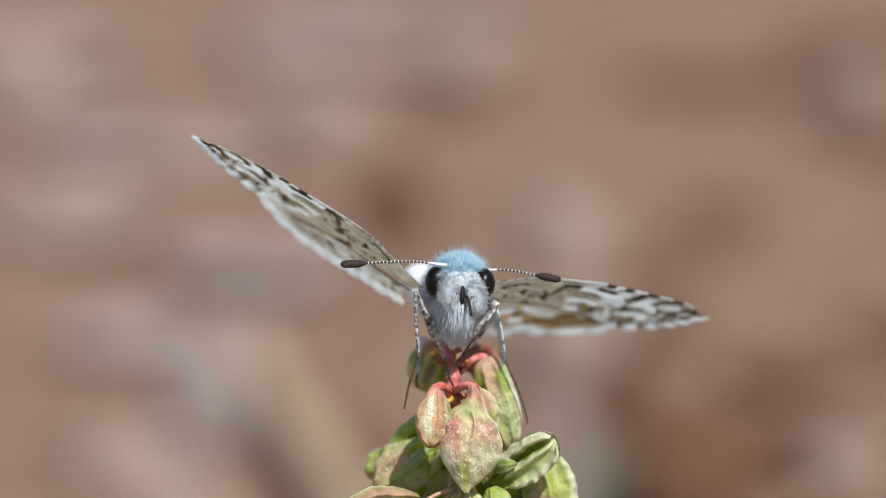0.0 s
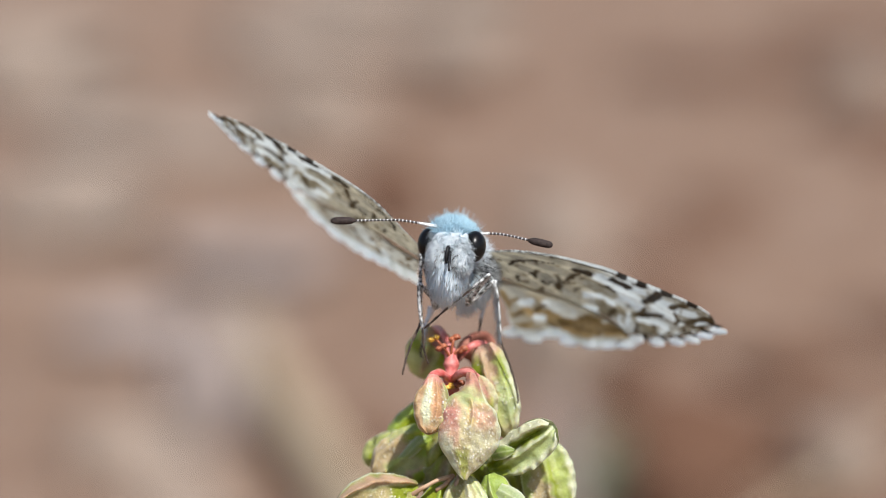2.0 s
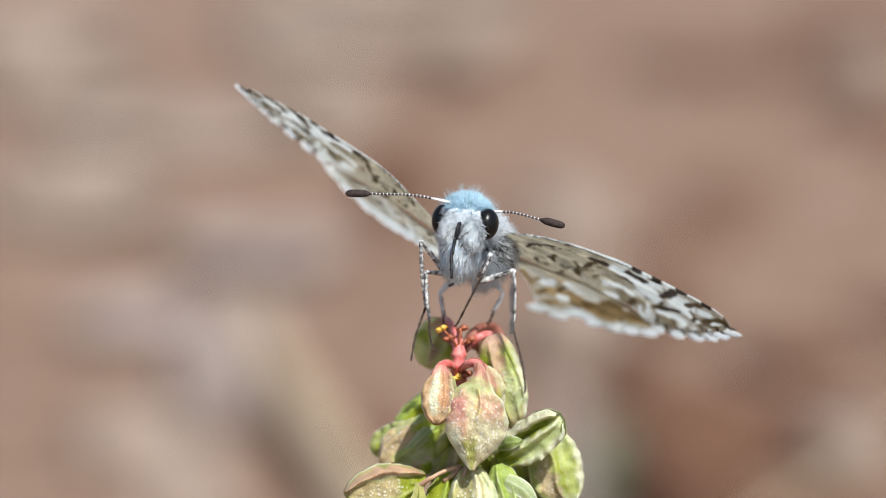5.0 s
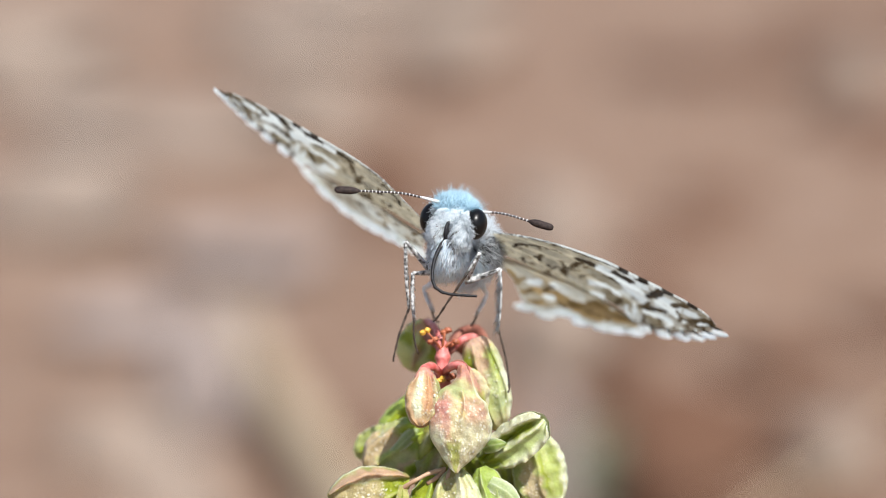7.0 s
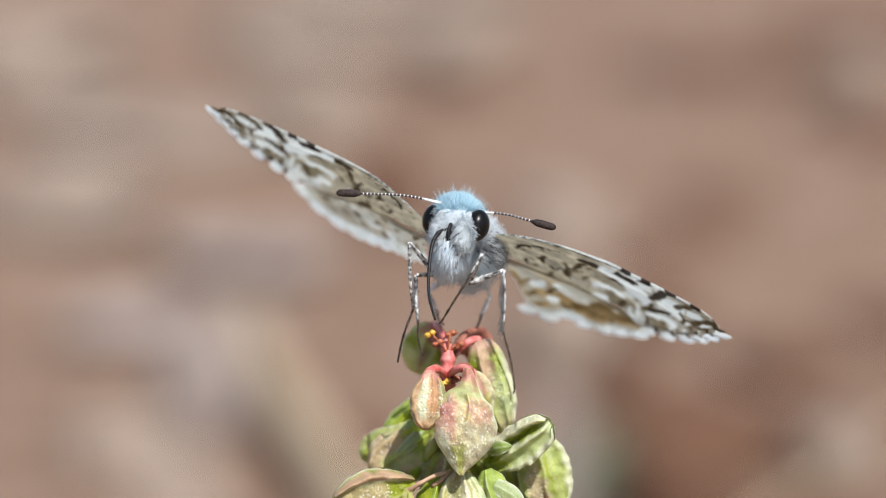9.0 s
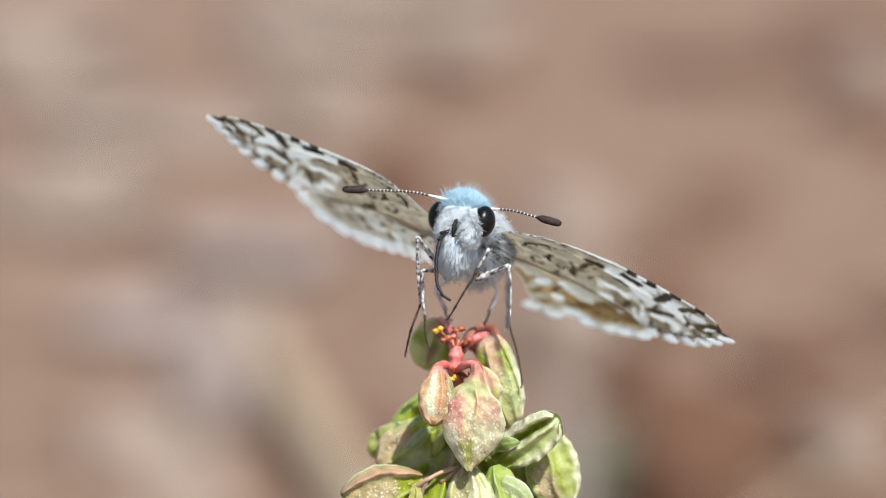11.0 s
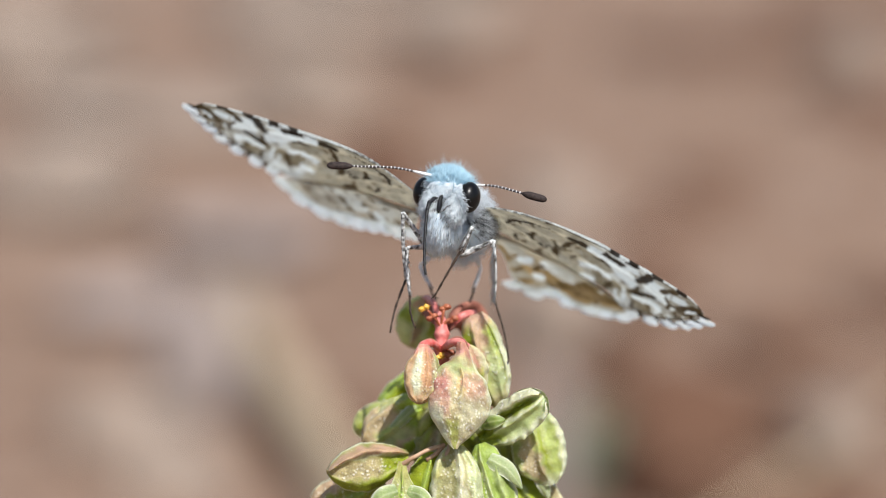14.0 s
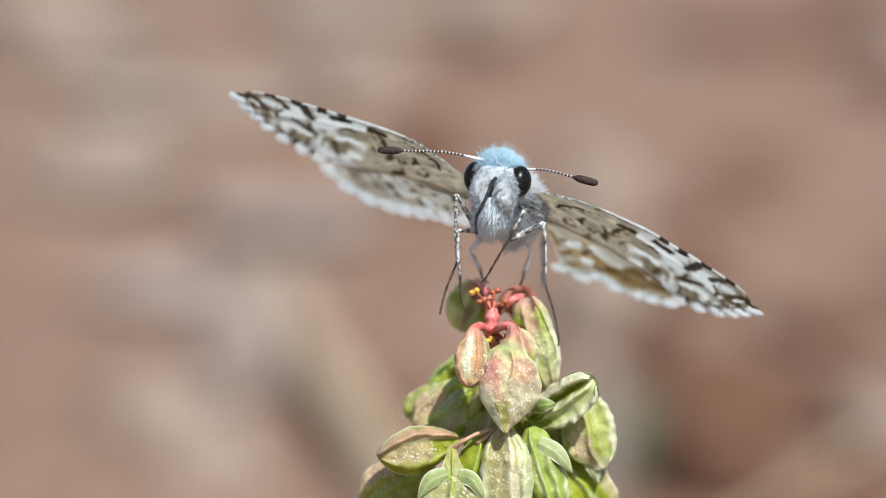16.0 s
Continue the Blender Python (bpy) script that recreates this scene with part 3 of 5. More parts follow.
def make_spike():
    spike = new("flower_spike")
    spike.location = TOP
    tagged(spike, "upright flower spike with pale green and pink papery fruits", "flower")
    # the stem, from the ground to the red tip
    ground = -TOP.z / MM
    path = smooth_path([(3.0, 6.0, ground - 5), (2.0, 5.0, ground * 0.6), (0.8, 2.2, -40), (0.2, 0.6, -12), (0.1, 0.2, -5), (-0.1, 0.0, -1.2)], 14)
    part("stem", tube(path, [1.25 - 0.8 * i / len(path) for i in range(len(path))], 14), STEM_GREEN, spike)
    path = smooth_path([(-0.1, 0.0, -1.3), (-0.25, -0.3, -0.1), (-0.2, -0.1, 0.7), (-0.3, 0.3, 1.6)], 8)
    part("tip", tube(path, [0.42, 0.42, 0.42, 0.42, 0.42, 0.42, 0.44, 0.48, 0.44, 0.40, 0.36, 0.34, 0.34, 0.34, 0.35, 0.4, 0.44, 0.42, 0.36, 0.34, 0.33, 0.32, 0.31, 0.3, 0.28], 14), STEM, spike, "red fleshy tip")
    j = (-0.25, -0.5, -0.1)
    ob = fruit(spike, (0.81, -2.0, 0.62), (0.51, -4.2, -4.66), [(0, 0.2), (0.13, 0.35), (0.25, 1.15), (0.34, 1.45), (0.45, 1.55), (0.6, 1.55), (0.72, 1.35), (0.84, 0.9), (0.94, 0.45), (1, 0.1)],
               [(0, 0.25), (0.13, 0.6), (0.26, 0.95), (0.34, 1.4), (0.45, 1.68), (0.55, 1.8), (0.66, 1.65), (0.77, 1.3), (0.87, 0.78), (0.95, 0.25), (1, 0.1)], 0.95, FAWN,
               [(0.3, 0.72, -1.2, -0.25, ROSE.lerp(FAWN, 0.4)), (0.3, 0.5, -0.9, -0.4, ROSE), (0.3, 0.58, 0.2, 0.85, ROSE.lerp(FAWN, 0.45)), (0.55, 0.9, 0.1, 1.2, FAWN.lerp(MILK, 0.35)), (0.74, 1.1, -0.5, 0.12, LEAF.lerp(FAWN, 0.35)), (0.62, 1.1, -1.3, -0.62, MILK),
                (-0.1, 0.29, -1.2, 1.2, LEAF_PALE.lerp(MILK, 0.35)), (-0.1, 0.17, -1.2, 1.2, ROSE), (0.3, 0.5, 0.02, 0.16, Vector((0.70, 0.52, 0.24))), (0.16, 0.7, 0.88, 1.3, MILK)],
               0.4, ridges=((0.09, 0.07, 0.30, 0.28, 0.55), (0.5, 0.2, 0.15, 0.1, 0.8), (-0.5, 0.25, 0.15, 0.25, 0.8), (0.0, 0.6, 0.22, -0.2, 0.30)), grains=((0.30, 0.92, -0.85, 0.9),), crumple=0.11, label="plump pink-flushed cream pod with a midrib")
    stalk_to(ob, j, (0.81, -2.0, 0.62), (0.51, -4.2, -4.66), STEM)
    ob = fruit(spike, (-1.2, -1.7, 0.45), (-1.44, -3.1, -2.42), [(0, 0.25), (0.15, 0.5), (0.4, 0.82), (0.6, 0.9), (0.8, 0.72), (0.93, 0.5), (1, 0.15)], [(0, 0.3), (0.15, 0.7), (0.4, 1.05), (0.6, 1.1), (0.8, 0.95), (0.93, 0.55), (1, 0.2)],
               0.75, FAWN, [(-0.1, 0.2, -1.2, 1.2, ROSE), (0.15, 0.8, 0.18, 0.55, RUST.lerp(FAWN, 0.25)), (0.2, 1.1, -1.2, -0.6, RUST.lerp(FAWN, 0.5)), (0.15, 0.9, 0.72, 1.3, LEAF_PALE.lerp(FAWN, 0.5)), (0.85, 1.1, -1.2, 1.2, RUST.lerp(FAWN, 0.5)), (0.15, 0.85, -0.5, 0.1, MILK * 1.05)],
               1.3, ridges=((-0.8, 0.25, 0.28, 0.1, 1.0), (0.75, 0.22, 0.26, 0.1, 1.0), (0.3, 0.12, 0.15, 0.1, 0.85)), rim=0.2, grains=((0.2, 0.85, -0.6, 0.8),), label="small orange-pink ribbed pod")
    stalk_to(ob, j, (-1.2, -1.7, 0.45), (-1.44, -3.1, -2.42), STEM)
    pod(spike, (1.1, -0.8, 0.2), (1.85, -1.1, -2.4), 1.4, 1.3, 3, 1.1, 2.2, hook=j, pale=0.5, label="slim pink pod")
    ob = fruit(spike, (1.5, 1.2, 1.55), (2.85, 0.4, -3.4), [(0, 0.4), (0.12, 0.8), (0.35, 1.0), (0.7, 0.95), (0.9, 0.7), (1, 0.25)], [(0, 0.5), (0.12, 0.95), (0.3, 1.15), (0.6, 1.2), (0.85, 0.9), (1, 0.3)], 0.95, LEAF_PALE.lerp(FAWN, 0.45),
               [(0.15, 0.95, -1.3, -0.45, LEAF), (0.1, 0.5, -0.35, 0.3, ROSE.lerp(FAWN, 0.6)), (0.08, 0.45, 0.45, 0.85, LEAF.lerp(LEAF_PALE, 0.4)), (0.4, 1.0, 0.1, 0.6, LEAF_PALE.lerp(MILK, 0.5)), (0.2, 1.1, 0.75, 1.3, MILK), (-0.1, 0.13, -1.3, 1.3, ROSE.lerp(MILK, 0.3)), (0.85, 1.1, -0.9, 0.9, FAWN)],
               3.1, ridges=((-0.3, 0.16, 0.25, 0.1, 0.9), (0.5, 0.2, 0.25, 0.05, 0.95)), rim=0.2, grains=((0.3, 0.8, 0.0, 0.7),))
    stalk_to(ob, (0.3, 0.6, 1.0), (1.5, 1.2, 1.55), (2.85, 0.4, -3.4), STEM)
    fruit(spike, (1.9, -0.8, -4.85), (5.3, -2.2, -2.2), [(0, 0.4), (0.2, 1.0), (0.5, 1.25), (0.75, 1.15), (0.92, 0.85), (1, 0.3)], [(0, 0.5), (0.25, 0.9), (0.5, 1.05), (0.75, 1.0), (0.9, 0.8), (1, 0.35)], 0.45, LEAF_PALE.lerp(MILK, 0.6),
          [(-0.1, 0.9, 0.06, 0.45, LEAF * 0.9), (-0.1, 0.32, -1.0, 0.5, LEAF), (0.3, 0.9, -0.6, -0.1, LEAF_PALE.lerp(MILK, 0.35)), (0.25, 1.1, 0.5, 1.3, MILK.lerp(FAWN, 0.25)), (0.2, 1.1, -1.3, -0.72, MILK), (0.3, 0.95, -0.08, 0.03, MILK)],
          4.2, facing=(0.2, -1, 0.3), ridges=((0.72, 0.22, 0.42, 0.05, 1.1), (-0.12, 0.16, 0.32, 0.1, 0.95), (0.28, 0.16, -0.42, 0.05, 0.9), (-0.85, 0.2, 0.25, 0.0, 1.1)), rim=0.25, grains=((0.3, 0.9, 0.5, 0.9),))
    fruit(spike, (4.5, 0.6, -3.5), (5.75, -0.6, -7.55), [(0, 0.5), (0.2, 1.2), (0.5, 1.6), (0.75, 1.4), (0.9, 0.8), (1, 0.2)], [(0, 0.5), (0.2, 1.15), (0.45, 1.4), (0.7, 1.25), (0.88, 0.9), (1, 0.3)], 0.7, LEAF_PALE.lerp(FAWN, 0.4),
          [(0.35, 0.95, -0.75, -0.15, FAWN.lerp(ROSE, 0.15)), (0.1, 0.8, 0.0, 0.16, LEAF), (0.2, 0.95, 0.3, 0.75, LEAF_PALE.lerp(FAWN, 0.25)), (0.0, 1.1, 0.75, 1.3, MILK), (-0.1, 0.25, -1.3, 1.3, LEAF_PALE.lerp(MILK, 0.5)), (0.92, 1.1, -1.3, 1.3, MILK)],
          5.2, ridges=((-0.12, 0.12, 0.28, 0.2, 0.9), (0.85, 0.2, 0.25, 0.0, 1.1)), rim=0.25, grains=((0.4, 0.9, -0.9, -0.2),))
    round_end = [(0, 0.5), (0.2, 1.15), (0.5, 1.6), (0.8, 1.45), (0.94, 0.85), (1, 0.3)]
    # left pods' greens raised to stand for bounced light in their shade
    fruit(spike, (-0.5, 1.2, -3.3), (-4.35, 0.8, -5.9), round_end, [(s, 1.05 * w) for s, w in round_end], 0.85, Vector((0.34, 0.43, 0.05)),
          [(0.42, 1.1, -1.3, 0.75, FAWN.lerp(ROSE, 0.25)), (0.3, 0.6, -1.3, -0.6, FAWN.lerp(LEAF_PALE, 0.5)), (0.45, 0.8, -0.1, 0.5, LEAF_PALE.lerp(FAWN, 0.5)), (0.15, 0.75, -0.02, 0.12, LEAF_PALE), (-0.1, 0.12, -1.3, 0.6, FAWN.lerp(ROSE, 0.7))],
          6.1, facing=(-0.2, -1, 0.4), ridges=((-0.55, 0.2, 0.35, 0.05, 1.0), (0.06, 0.1, 0.22, 0.1, 0.9)), rim=0.15, grains=((0.3, 0.9, -0.9, -0.3),), label="green pod with a pinkish shoulder")
    slim = [(0, 0.35), (0.25, 0.8), (0.55, 1.0), (0.85, 0.8), (1, 0.25)]
    fruit(spike, (-1.0, 3.2, -2.0), (-3.5, 3.6, -4.7), slim, slim, 0.7, LEAF * 1.15, [(0.0, 1.1, -1.3, -0.5, LEAF_PALE), (0.1, 0.9, -0.1, 0.2, LEAF)], 7.4, ridges=((-0.3, 0.2, 0.2, 0.1, 0.9),))
    fruit(spike, (-2.2, 2.8, -4.0), (-5.0, 3.0, -5.4), slim, slim, 0.6, LEAF_PALE.lerp(FAWN, 0.4), [(0.2, 0.9, -0.3, 0.3, LEAF)], 7.9, ridges=((0.0, 0.2, 0.2, 0.1, 0.9),))
    fruit(spike, (-2.1, -1.3, -5.8), (-6.35, -2.6, -6.25), [(0, 0.4), (0.2, 0.85), (0.5, 1.2), (0.75, 1.0), (0.93, 0.45), (1, 0.1)], [(0, 0.4), (0.2, 0.9), (0.5, 1.45), (0.75, 1.3), (0.93, 0.7), (1, 0.15)], 0.8, FAWN.lerp(LEAF, 0.6),
          [(0.0, 1.1, -0.92, -0.45, FAWN.lerp(ROSE, 0.5)), (0.1, 1.0, -0.5, -0.34, MILK.lerp(FAWN, 0.5)), (0.3, 1.0, -0.3, 0.5, FAWN.lerp(ROSE, 0.2).lerp(LEAF, 0.2)), (0.0, 0.35, -0.3, 0.5, LEAF), (0.0, 1.1, 0.6, 1.3, LEAF)],
          8.3, facing=(0, -1, 0.15), ridges=((-0.62, 0.22, 0.5, 0.0, 1.1), (0.65, 0.18, 0.16, 0.1, 1.0)), rim=0.1, grains=((0.2, 0.9, -0.25, 0.5),))
    neck = [(0, 0.2), (0.15, 0.35), (0.3, 0.65), (0.42, 1.25), (0.55, 1.7), (0.75, 1.8), (0.92, 1.3), (1, 0.5)]
    fruit(spike, (-2.34, -3.0, -5.6), (-2.32, -4.5, -9.7), neck, neck, 0.6, LEAF_PALE.lerp(FAWN, 0.55) * 0.8,
          [(0.3, 1.1, -1.3, -0.8, MILK), (0.3, 1.1, 0.75, 1.3, LEAF_PALE), (0.85, 1.1, -0.9, 0.9, MILK), (-0.1, 0.24, -1.3, 1.3, LEAF_PALE.lerp(ROSE, 0.3)), (0.1, 0.85, -0.1, 0.08, LEAF_PALE)],
          9.1, ridges=((0.0, 0.10, 0.24, 0.1, 0.9),), grains=((0.28, 0.8, -0.75, 0.75),), rim=0.2)
    fruit(spike, (0.5, -2.5, -4.9), (0.68, -4.1, -9.4), [(0, 0.45), (0.1, 0.9), (0.3, 1.3), (0.6, 1.5), (0.85, 1.3), (1, 0.5)], [(0, 0.45), (0.1, 0.85), (0.3, 1.25), (0.6, 1.4), (0.85, 1.2), (1, 0.5)], 0.95, FAWN.lerp(LEAF_PALE, 0.35),
          [(-0.1, 0.16, -0.6, 0.4, LEAF.lerp(ROSE, 0.35)), (0.1, 1.1, -0.62, -0.12, FAWN.lerp(LEAF, 0.3) * 0.85), (0.06, 1.1, 0.0, 0.4, MILK.lerp(FAWN, 0.35)), (0.1, 0.8, 0.44, 0.52, FAWN * 0.8), (0.08, 1.1, 0.56, 1.3, MILK.lerp(LEAF_PALE, 0.3)), (0.1, 1.1, -1.3, -0.78, MILK.lerp(FAWN, 0.3))],
          10.7, ridges=((0.15, 0.18, 0.35, 0.05, 1.1), (0.72, 0.18, 0.3, 0.05, 1.1), (-0.85, 0.18, 0.35, 0.08, 1.1)), grains=((0.1, 1.0, -0.6, 0.35), (0.2, 1.0, 0.45, 0.9)), rim=0.15, crumple=0.1)
    fruit(spike, (1.84, -2.0, -4.9), (3.3, -3.4, -9.3), [(0, 0.3), (0.12, 0.75), (0.35, 0.95), (0.65, 1.05), (0.88, 0.8), (1, 0.3)], [(0, 0.3), (0.12, 0.8), (0.35, 1.05), (0.65, 1.1), (0.88, 0.8), (1, 0.3)], 0.8, LEAF_PALE * 0.95,
          [(0.1, 1.1, -0.4, -0.2, LEAF_PALE.lerp(MILK, 0.6)), (0.25, 1.1, 0.15, 0.5, LEAF_PALE.lerp(MILK, 0.3)), (0.0, 1.1, -1.3, -0.7, LEAF_PALE.lerp(LEAF, 0.4)), (0.4, 1.1, 0.8, 1.3, MILK)],
          11.2, ridges=((-0.2, 0.16, 0.32, 0.05, 1.1), (0.45, 0.2, 0.25, 0.2, 1.1)), grains=((0.1, 0.6, -0.9, -0.2),), rim=0.15)
    fruit(spike, (3.3, 1.0, -7.2), (6.1, 0.3, -10.6), round_end, round_end, 0.8, LEAF, [(0.1, 1.1, -1.3, -0.4, LEAF_PALE), (0.2, 1.0, 0.0, 0.15, LEAF_PALE.lerp(MILK, 0.4)), (0.4, 1.1, 0.6, 1.3, FAWN)], 12.6, ridges=((-0.5, 0.2, 0.3, 0.1, 1.0), (0.08, 0.12, 0.22, 0.1, 0.9)), rim=0.2)
    fruit(spike, (-3.4, 0.6, -7.6), (-7.3, -0.2, -9.7), round_end, round_end, 0.8, LEAF.lerp(FAWN, 0.25), [(0.3, 1.1, -1.3, -0.5, FAWN.lerp(ROSE, 0.4)), (0.2, 1.0, -0.1, 0.1, LEAF_PALE), (0.5, 1.1, 0.3, 1.3, LEAF_PALE.lerp(FAWN, 0.5))], 13.5, ridges=((-0.5, 0.2, 0.3, 0.1, 1.0), (0.0, 0.12, 0.22, 0.1, 0.9)), rim=0.2, grains=((0.3, 0.9, -0.9, 0.0),))
    fruit(spike, (-0.7, -2.2, -5.3), (-1.5, -2.8, -8.2), slim, slim, 0.6, LEAF, [(0.1, 0.9, -0.1, 0.15, LEAF_PALE), (0.2, 1.1, 0.6, 1.3, LEAF_PALE.lerp(MILK, 0.4))], 16.3, ridges=((0.0, 0.15, 0.25, 0.1, 0.9),))
    stout = [(0, 0.55), (0.15, 1.0), (0.45, 1.3), (0.75, 1.15), (0.93, 0.7), (1, 0.25)]
    # ground colour brightened to offset the butterfly's shadow on this pod
    ob = fruit(spike, (-1.0, 4.4, 1.75), (-1.85, 4.2, -0.95), stout, stout, 0.8, LEAF_PALE.lerp(FAWN, 0.55) * 1.3,
               [(0.22, 0.5, -1.0, -0.35, LEAF), (0.35, 0.7, 0.45, 1.0, LEAF), (0.5, 0.9, -0.25, 0.1, FAWN.lerp(ROSE, 0.3)), (-0.1, 0.25, -0.6, 1.3, RUST.lerp(FAWN, 0.3))], 14.9, ridges=((-0.1, 0.15, 0.25, 0.1, 0.9), (0.6, 0.2, 0.2, 0.1, 0.9)), label="small olive pod flushed red at its base")
    stalk_to(ob, (-0.3, 0.5, 1.5), (-1.0, 4.4, 1.75), (-1.85, 4.2, -0.95), STEM)
    # added inner pods, coloured dark for the shade in gaps between the fruits
    pod(spike, (-0.2, 1.0, -2.6), (-1.8, 0.6, -5.8), 2.4, 2.0, 3, 0.2, 31.0, pale=-0.5)
    pod(spike, (0.6, 0.9, -3.0), (1.9, 0.6, -6.2), 2.4, 2.0, 3, 0.1, 33.0, pale=-0.5)
    pod(spike, (2.2, 1.6, -4.2), (3.7, 1.4, -8.4), 2.8, 2.0, 3, 0.1, 37.0, pale=-0.3)
    pod(spike, (-0.3, 0.2, -4.4), (-1.0, -0.6, -7.6), 2.2, 1.8, 3, 0.3, 35.0, pale=-0.4)
    lobe(spike, [(-2.6, -3.9, -7.0), (-3.45, -4.3, -7.25), (-4.1, -4.4, -8.15)], 1.0, 1, 0.8)
    lobe(spike, [(-2.0, -3.9, -7.0), (-1.2, -4.3, -7.25), (-0.6, -4.4, -8.3)], 0.85, 2, 0.8)
    lobe(spike, [(2.3, -2.9, -5.5), (3.3, -3.3, -6.0), (4.05, -3.4, -7.0)], 0.95, 3, 0.55)
    lobe(spike, [(4.9, -0.2, -6.6), (5.3, -0.5, -7.4), (5.6, -0.5, -8.4)], 0.9, 4, 0.3)
    lobe(spike, [(-1.6, 0.6, -3.4), (-2.4, 0.1, -4.1), (-3.3, 0.2, -5.0)], 0.7, 5, 0.7)
    lobe(spike, [(2.0, -1.6, -3.9), (2.6, -2.2, -3.6), (3.2, -2.3, -3.5)], 0.8, 6, 1.0)
    for path in (((-0.1, -2.4, -4.9), (-0.9, -3.0, -4.95), (-1.7, -3.3, -5.3), (-2.32, -3.1, -5.75)), ((-0.2, -2.6, -5.0), (-0.5, -2.9, -5.2), (-1.0, -2.7, -5.6)), ((0.2, -2.4, -4.9), (0.1, -3.1, -5.0), (-0.1, -3.3, -5.5))):
        p = smooth_path(path, 8)                              # thin stalks of the lower pods
        part("stalk", tube(p, [0.15 - 0.04 * math.sin(math.pi * i / len(p)) for i in range(len(p))], 10), STALK, spike, "thin pinkish stalk")
    for k in range(4):                                        # lower whorls, going down the stem
        for i in range(7):
            a = 2 * math.pi * (i + 0.5 * (k % 2)) / 7 + 0.3 * k
            r0, r1, z0 = 1.0, 4.6 + 0.5 * k, -9.0 - 3.6 * k
            y0, y1 = r0 * math.sin(a), r1 * math.sin(a)
            pod(spike, (r0 * math.cos(a), y0, z0), (r1 * math.cos(a) * 1.15, y1, z0 - 2.6 - 0.5 * math.cos(3 * a)), 2.9, 2.3, 3 + (i + k) % 2, 0.3, 20 + 3.7 * i + 9.1 * k, pale=0.3)
    # the open flower at the top: petals, filaments and anthers
    for path, w in ((((0.2, 0.4, 0.9), (0.6, 2.4, 1.45), (1.5, 4.0, 1.3), (2.2, 4.2, 0.5)), 0.55), (((0.0, 0.8, 0.6), (0.4, 2.4, 0.8), (1.0, 3.4, 0.5), (1.3, 3.6, -0.2)), 0.45), (((-0.2, 0.5, 1.2), (-0.6, 2.4, 1.35), (-1.1, 3.8, 1.3)), 0.5),
                    (((-0.1, -0.4, 0.0), (0.5, -0.9, 0.5), (1.0, -1.7, 0.35), (1.1, -2.5, -0.4)), 0.3), (((-0.3, -0.4, 0.0), (-0.8, -0.8, 0.4), (-1.3, -1.3, 0.2)), 0.26)):
        p = smooth_path(path, 8)
        part("petal", tube(p, [w * (0.45 + 0.55 * math.sin(math.pi * (0.12 + 0.8 * i / len(p)))) for i in range(len(p))], 12, 0.45), PETAL, spike, "wilted dull red petal")
    for tip, m in (((-1.16, -0.4, 2.25), ANTHER), ((-0.05, -0.1, 2.2), ANTHER_RED), ((0.35, 0.2, 1.5), ANTHER_RED), ((-0.75, -0.4, 1.75), ANTHER_RED), ((-0.3, -0.9, -0.3), ANTHER), ((0.2, -0.9, -0.15), ANTHER_RED)):
        tip = Vector(tip)
        root = Vector((-0.25, -0.1, min(1.1, tip.z)))
        p = smooth_path([root, root.lerp(tip, 0.6) + Vector((0, -0.15, 0.12)), tip], 6)
        stamen = part("stamen", tube(p, [0.07] * len(p), 8), ANTHER_RED, spike)
        part("anther", joined(egg(tip + Vector((0.13, 0, 0.02)), (0.21, 0.15, 0.15), 12, 14, 0.6, tip.x), egg(tip - Vector((0.12, 0.05, 0.1)), (0.19, 0.14, 0.14), 12, 14, 0.6, tip.z)), m, stamen)
    return spike


make_spike()


# ---- the butterfly ----
# Its own space: x to its left, y towards its tail, z up its back; the origin lies in the thorax.
HINGE = Vector((1.3, 0.3, 1.9))
SPAN, DROOP = 14.2, 1.8
WING_WHITE, WING_CREAM = Vector((0.78, 0.82, 0.81)), Vector((0.55, 0.53, 0.45))
WING_BASE, WING_TAN = Vector((0.57, 0.525, 0.41)), Vector((0.42, 0.30, 0.14))
WING_OLIVE = Vector((0.27, 0.225, 0.14))
WING_BROWN, WING_DARK = Vector((0.12, 0.075, 0.028)), Vector((0.022, 0.015, 0.011))


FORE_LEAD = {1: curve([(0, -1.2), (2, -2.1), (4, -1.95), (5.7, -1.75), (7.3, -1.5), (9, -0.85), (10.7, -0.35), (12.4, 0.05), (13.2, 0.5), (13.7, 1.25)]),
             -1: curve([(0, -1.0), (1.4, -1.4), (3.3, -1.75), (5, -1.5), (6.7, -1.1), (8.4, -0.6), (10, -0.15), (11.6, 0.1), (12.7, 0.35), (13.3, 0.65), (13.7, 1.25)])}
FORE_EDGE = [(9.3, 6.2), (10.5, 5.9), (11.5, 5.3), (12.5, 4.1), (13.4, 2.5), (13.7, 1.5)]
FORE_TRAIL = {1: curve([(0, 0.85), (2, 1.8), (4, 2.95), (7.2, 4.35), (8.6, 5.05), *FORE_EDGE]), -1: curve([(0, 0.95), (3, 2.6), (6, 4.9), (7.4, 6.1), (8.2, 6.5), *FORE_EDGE])}
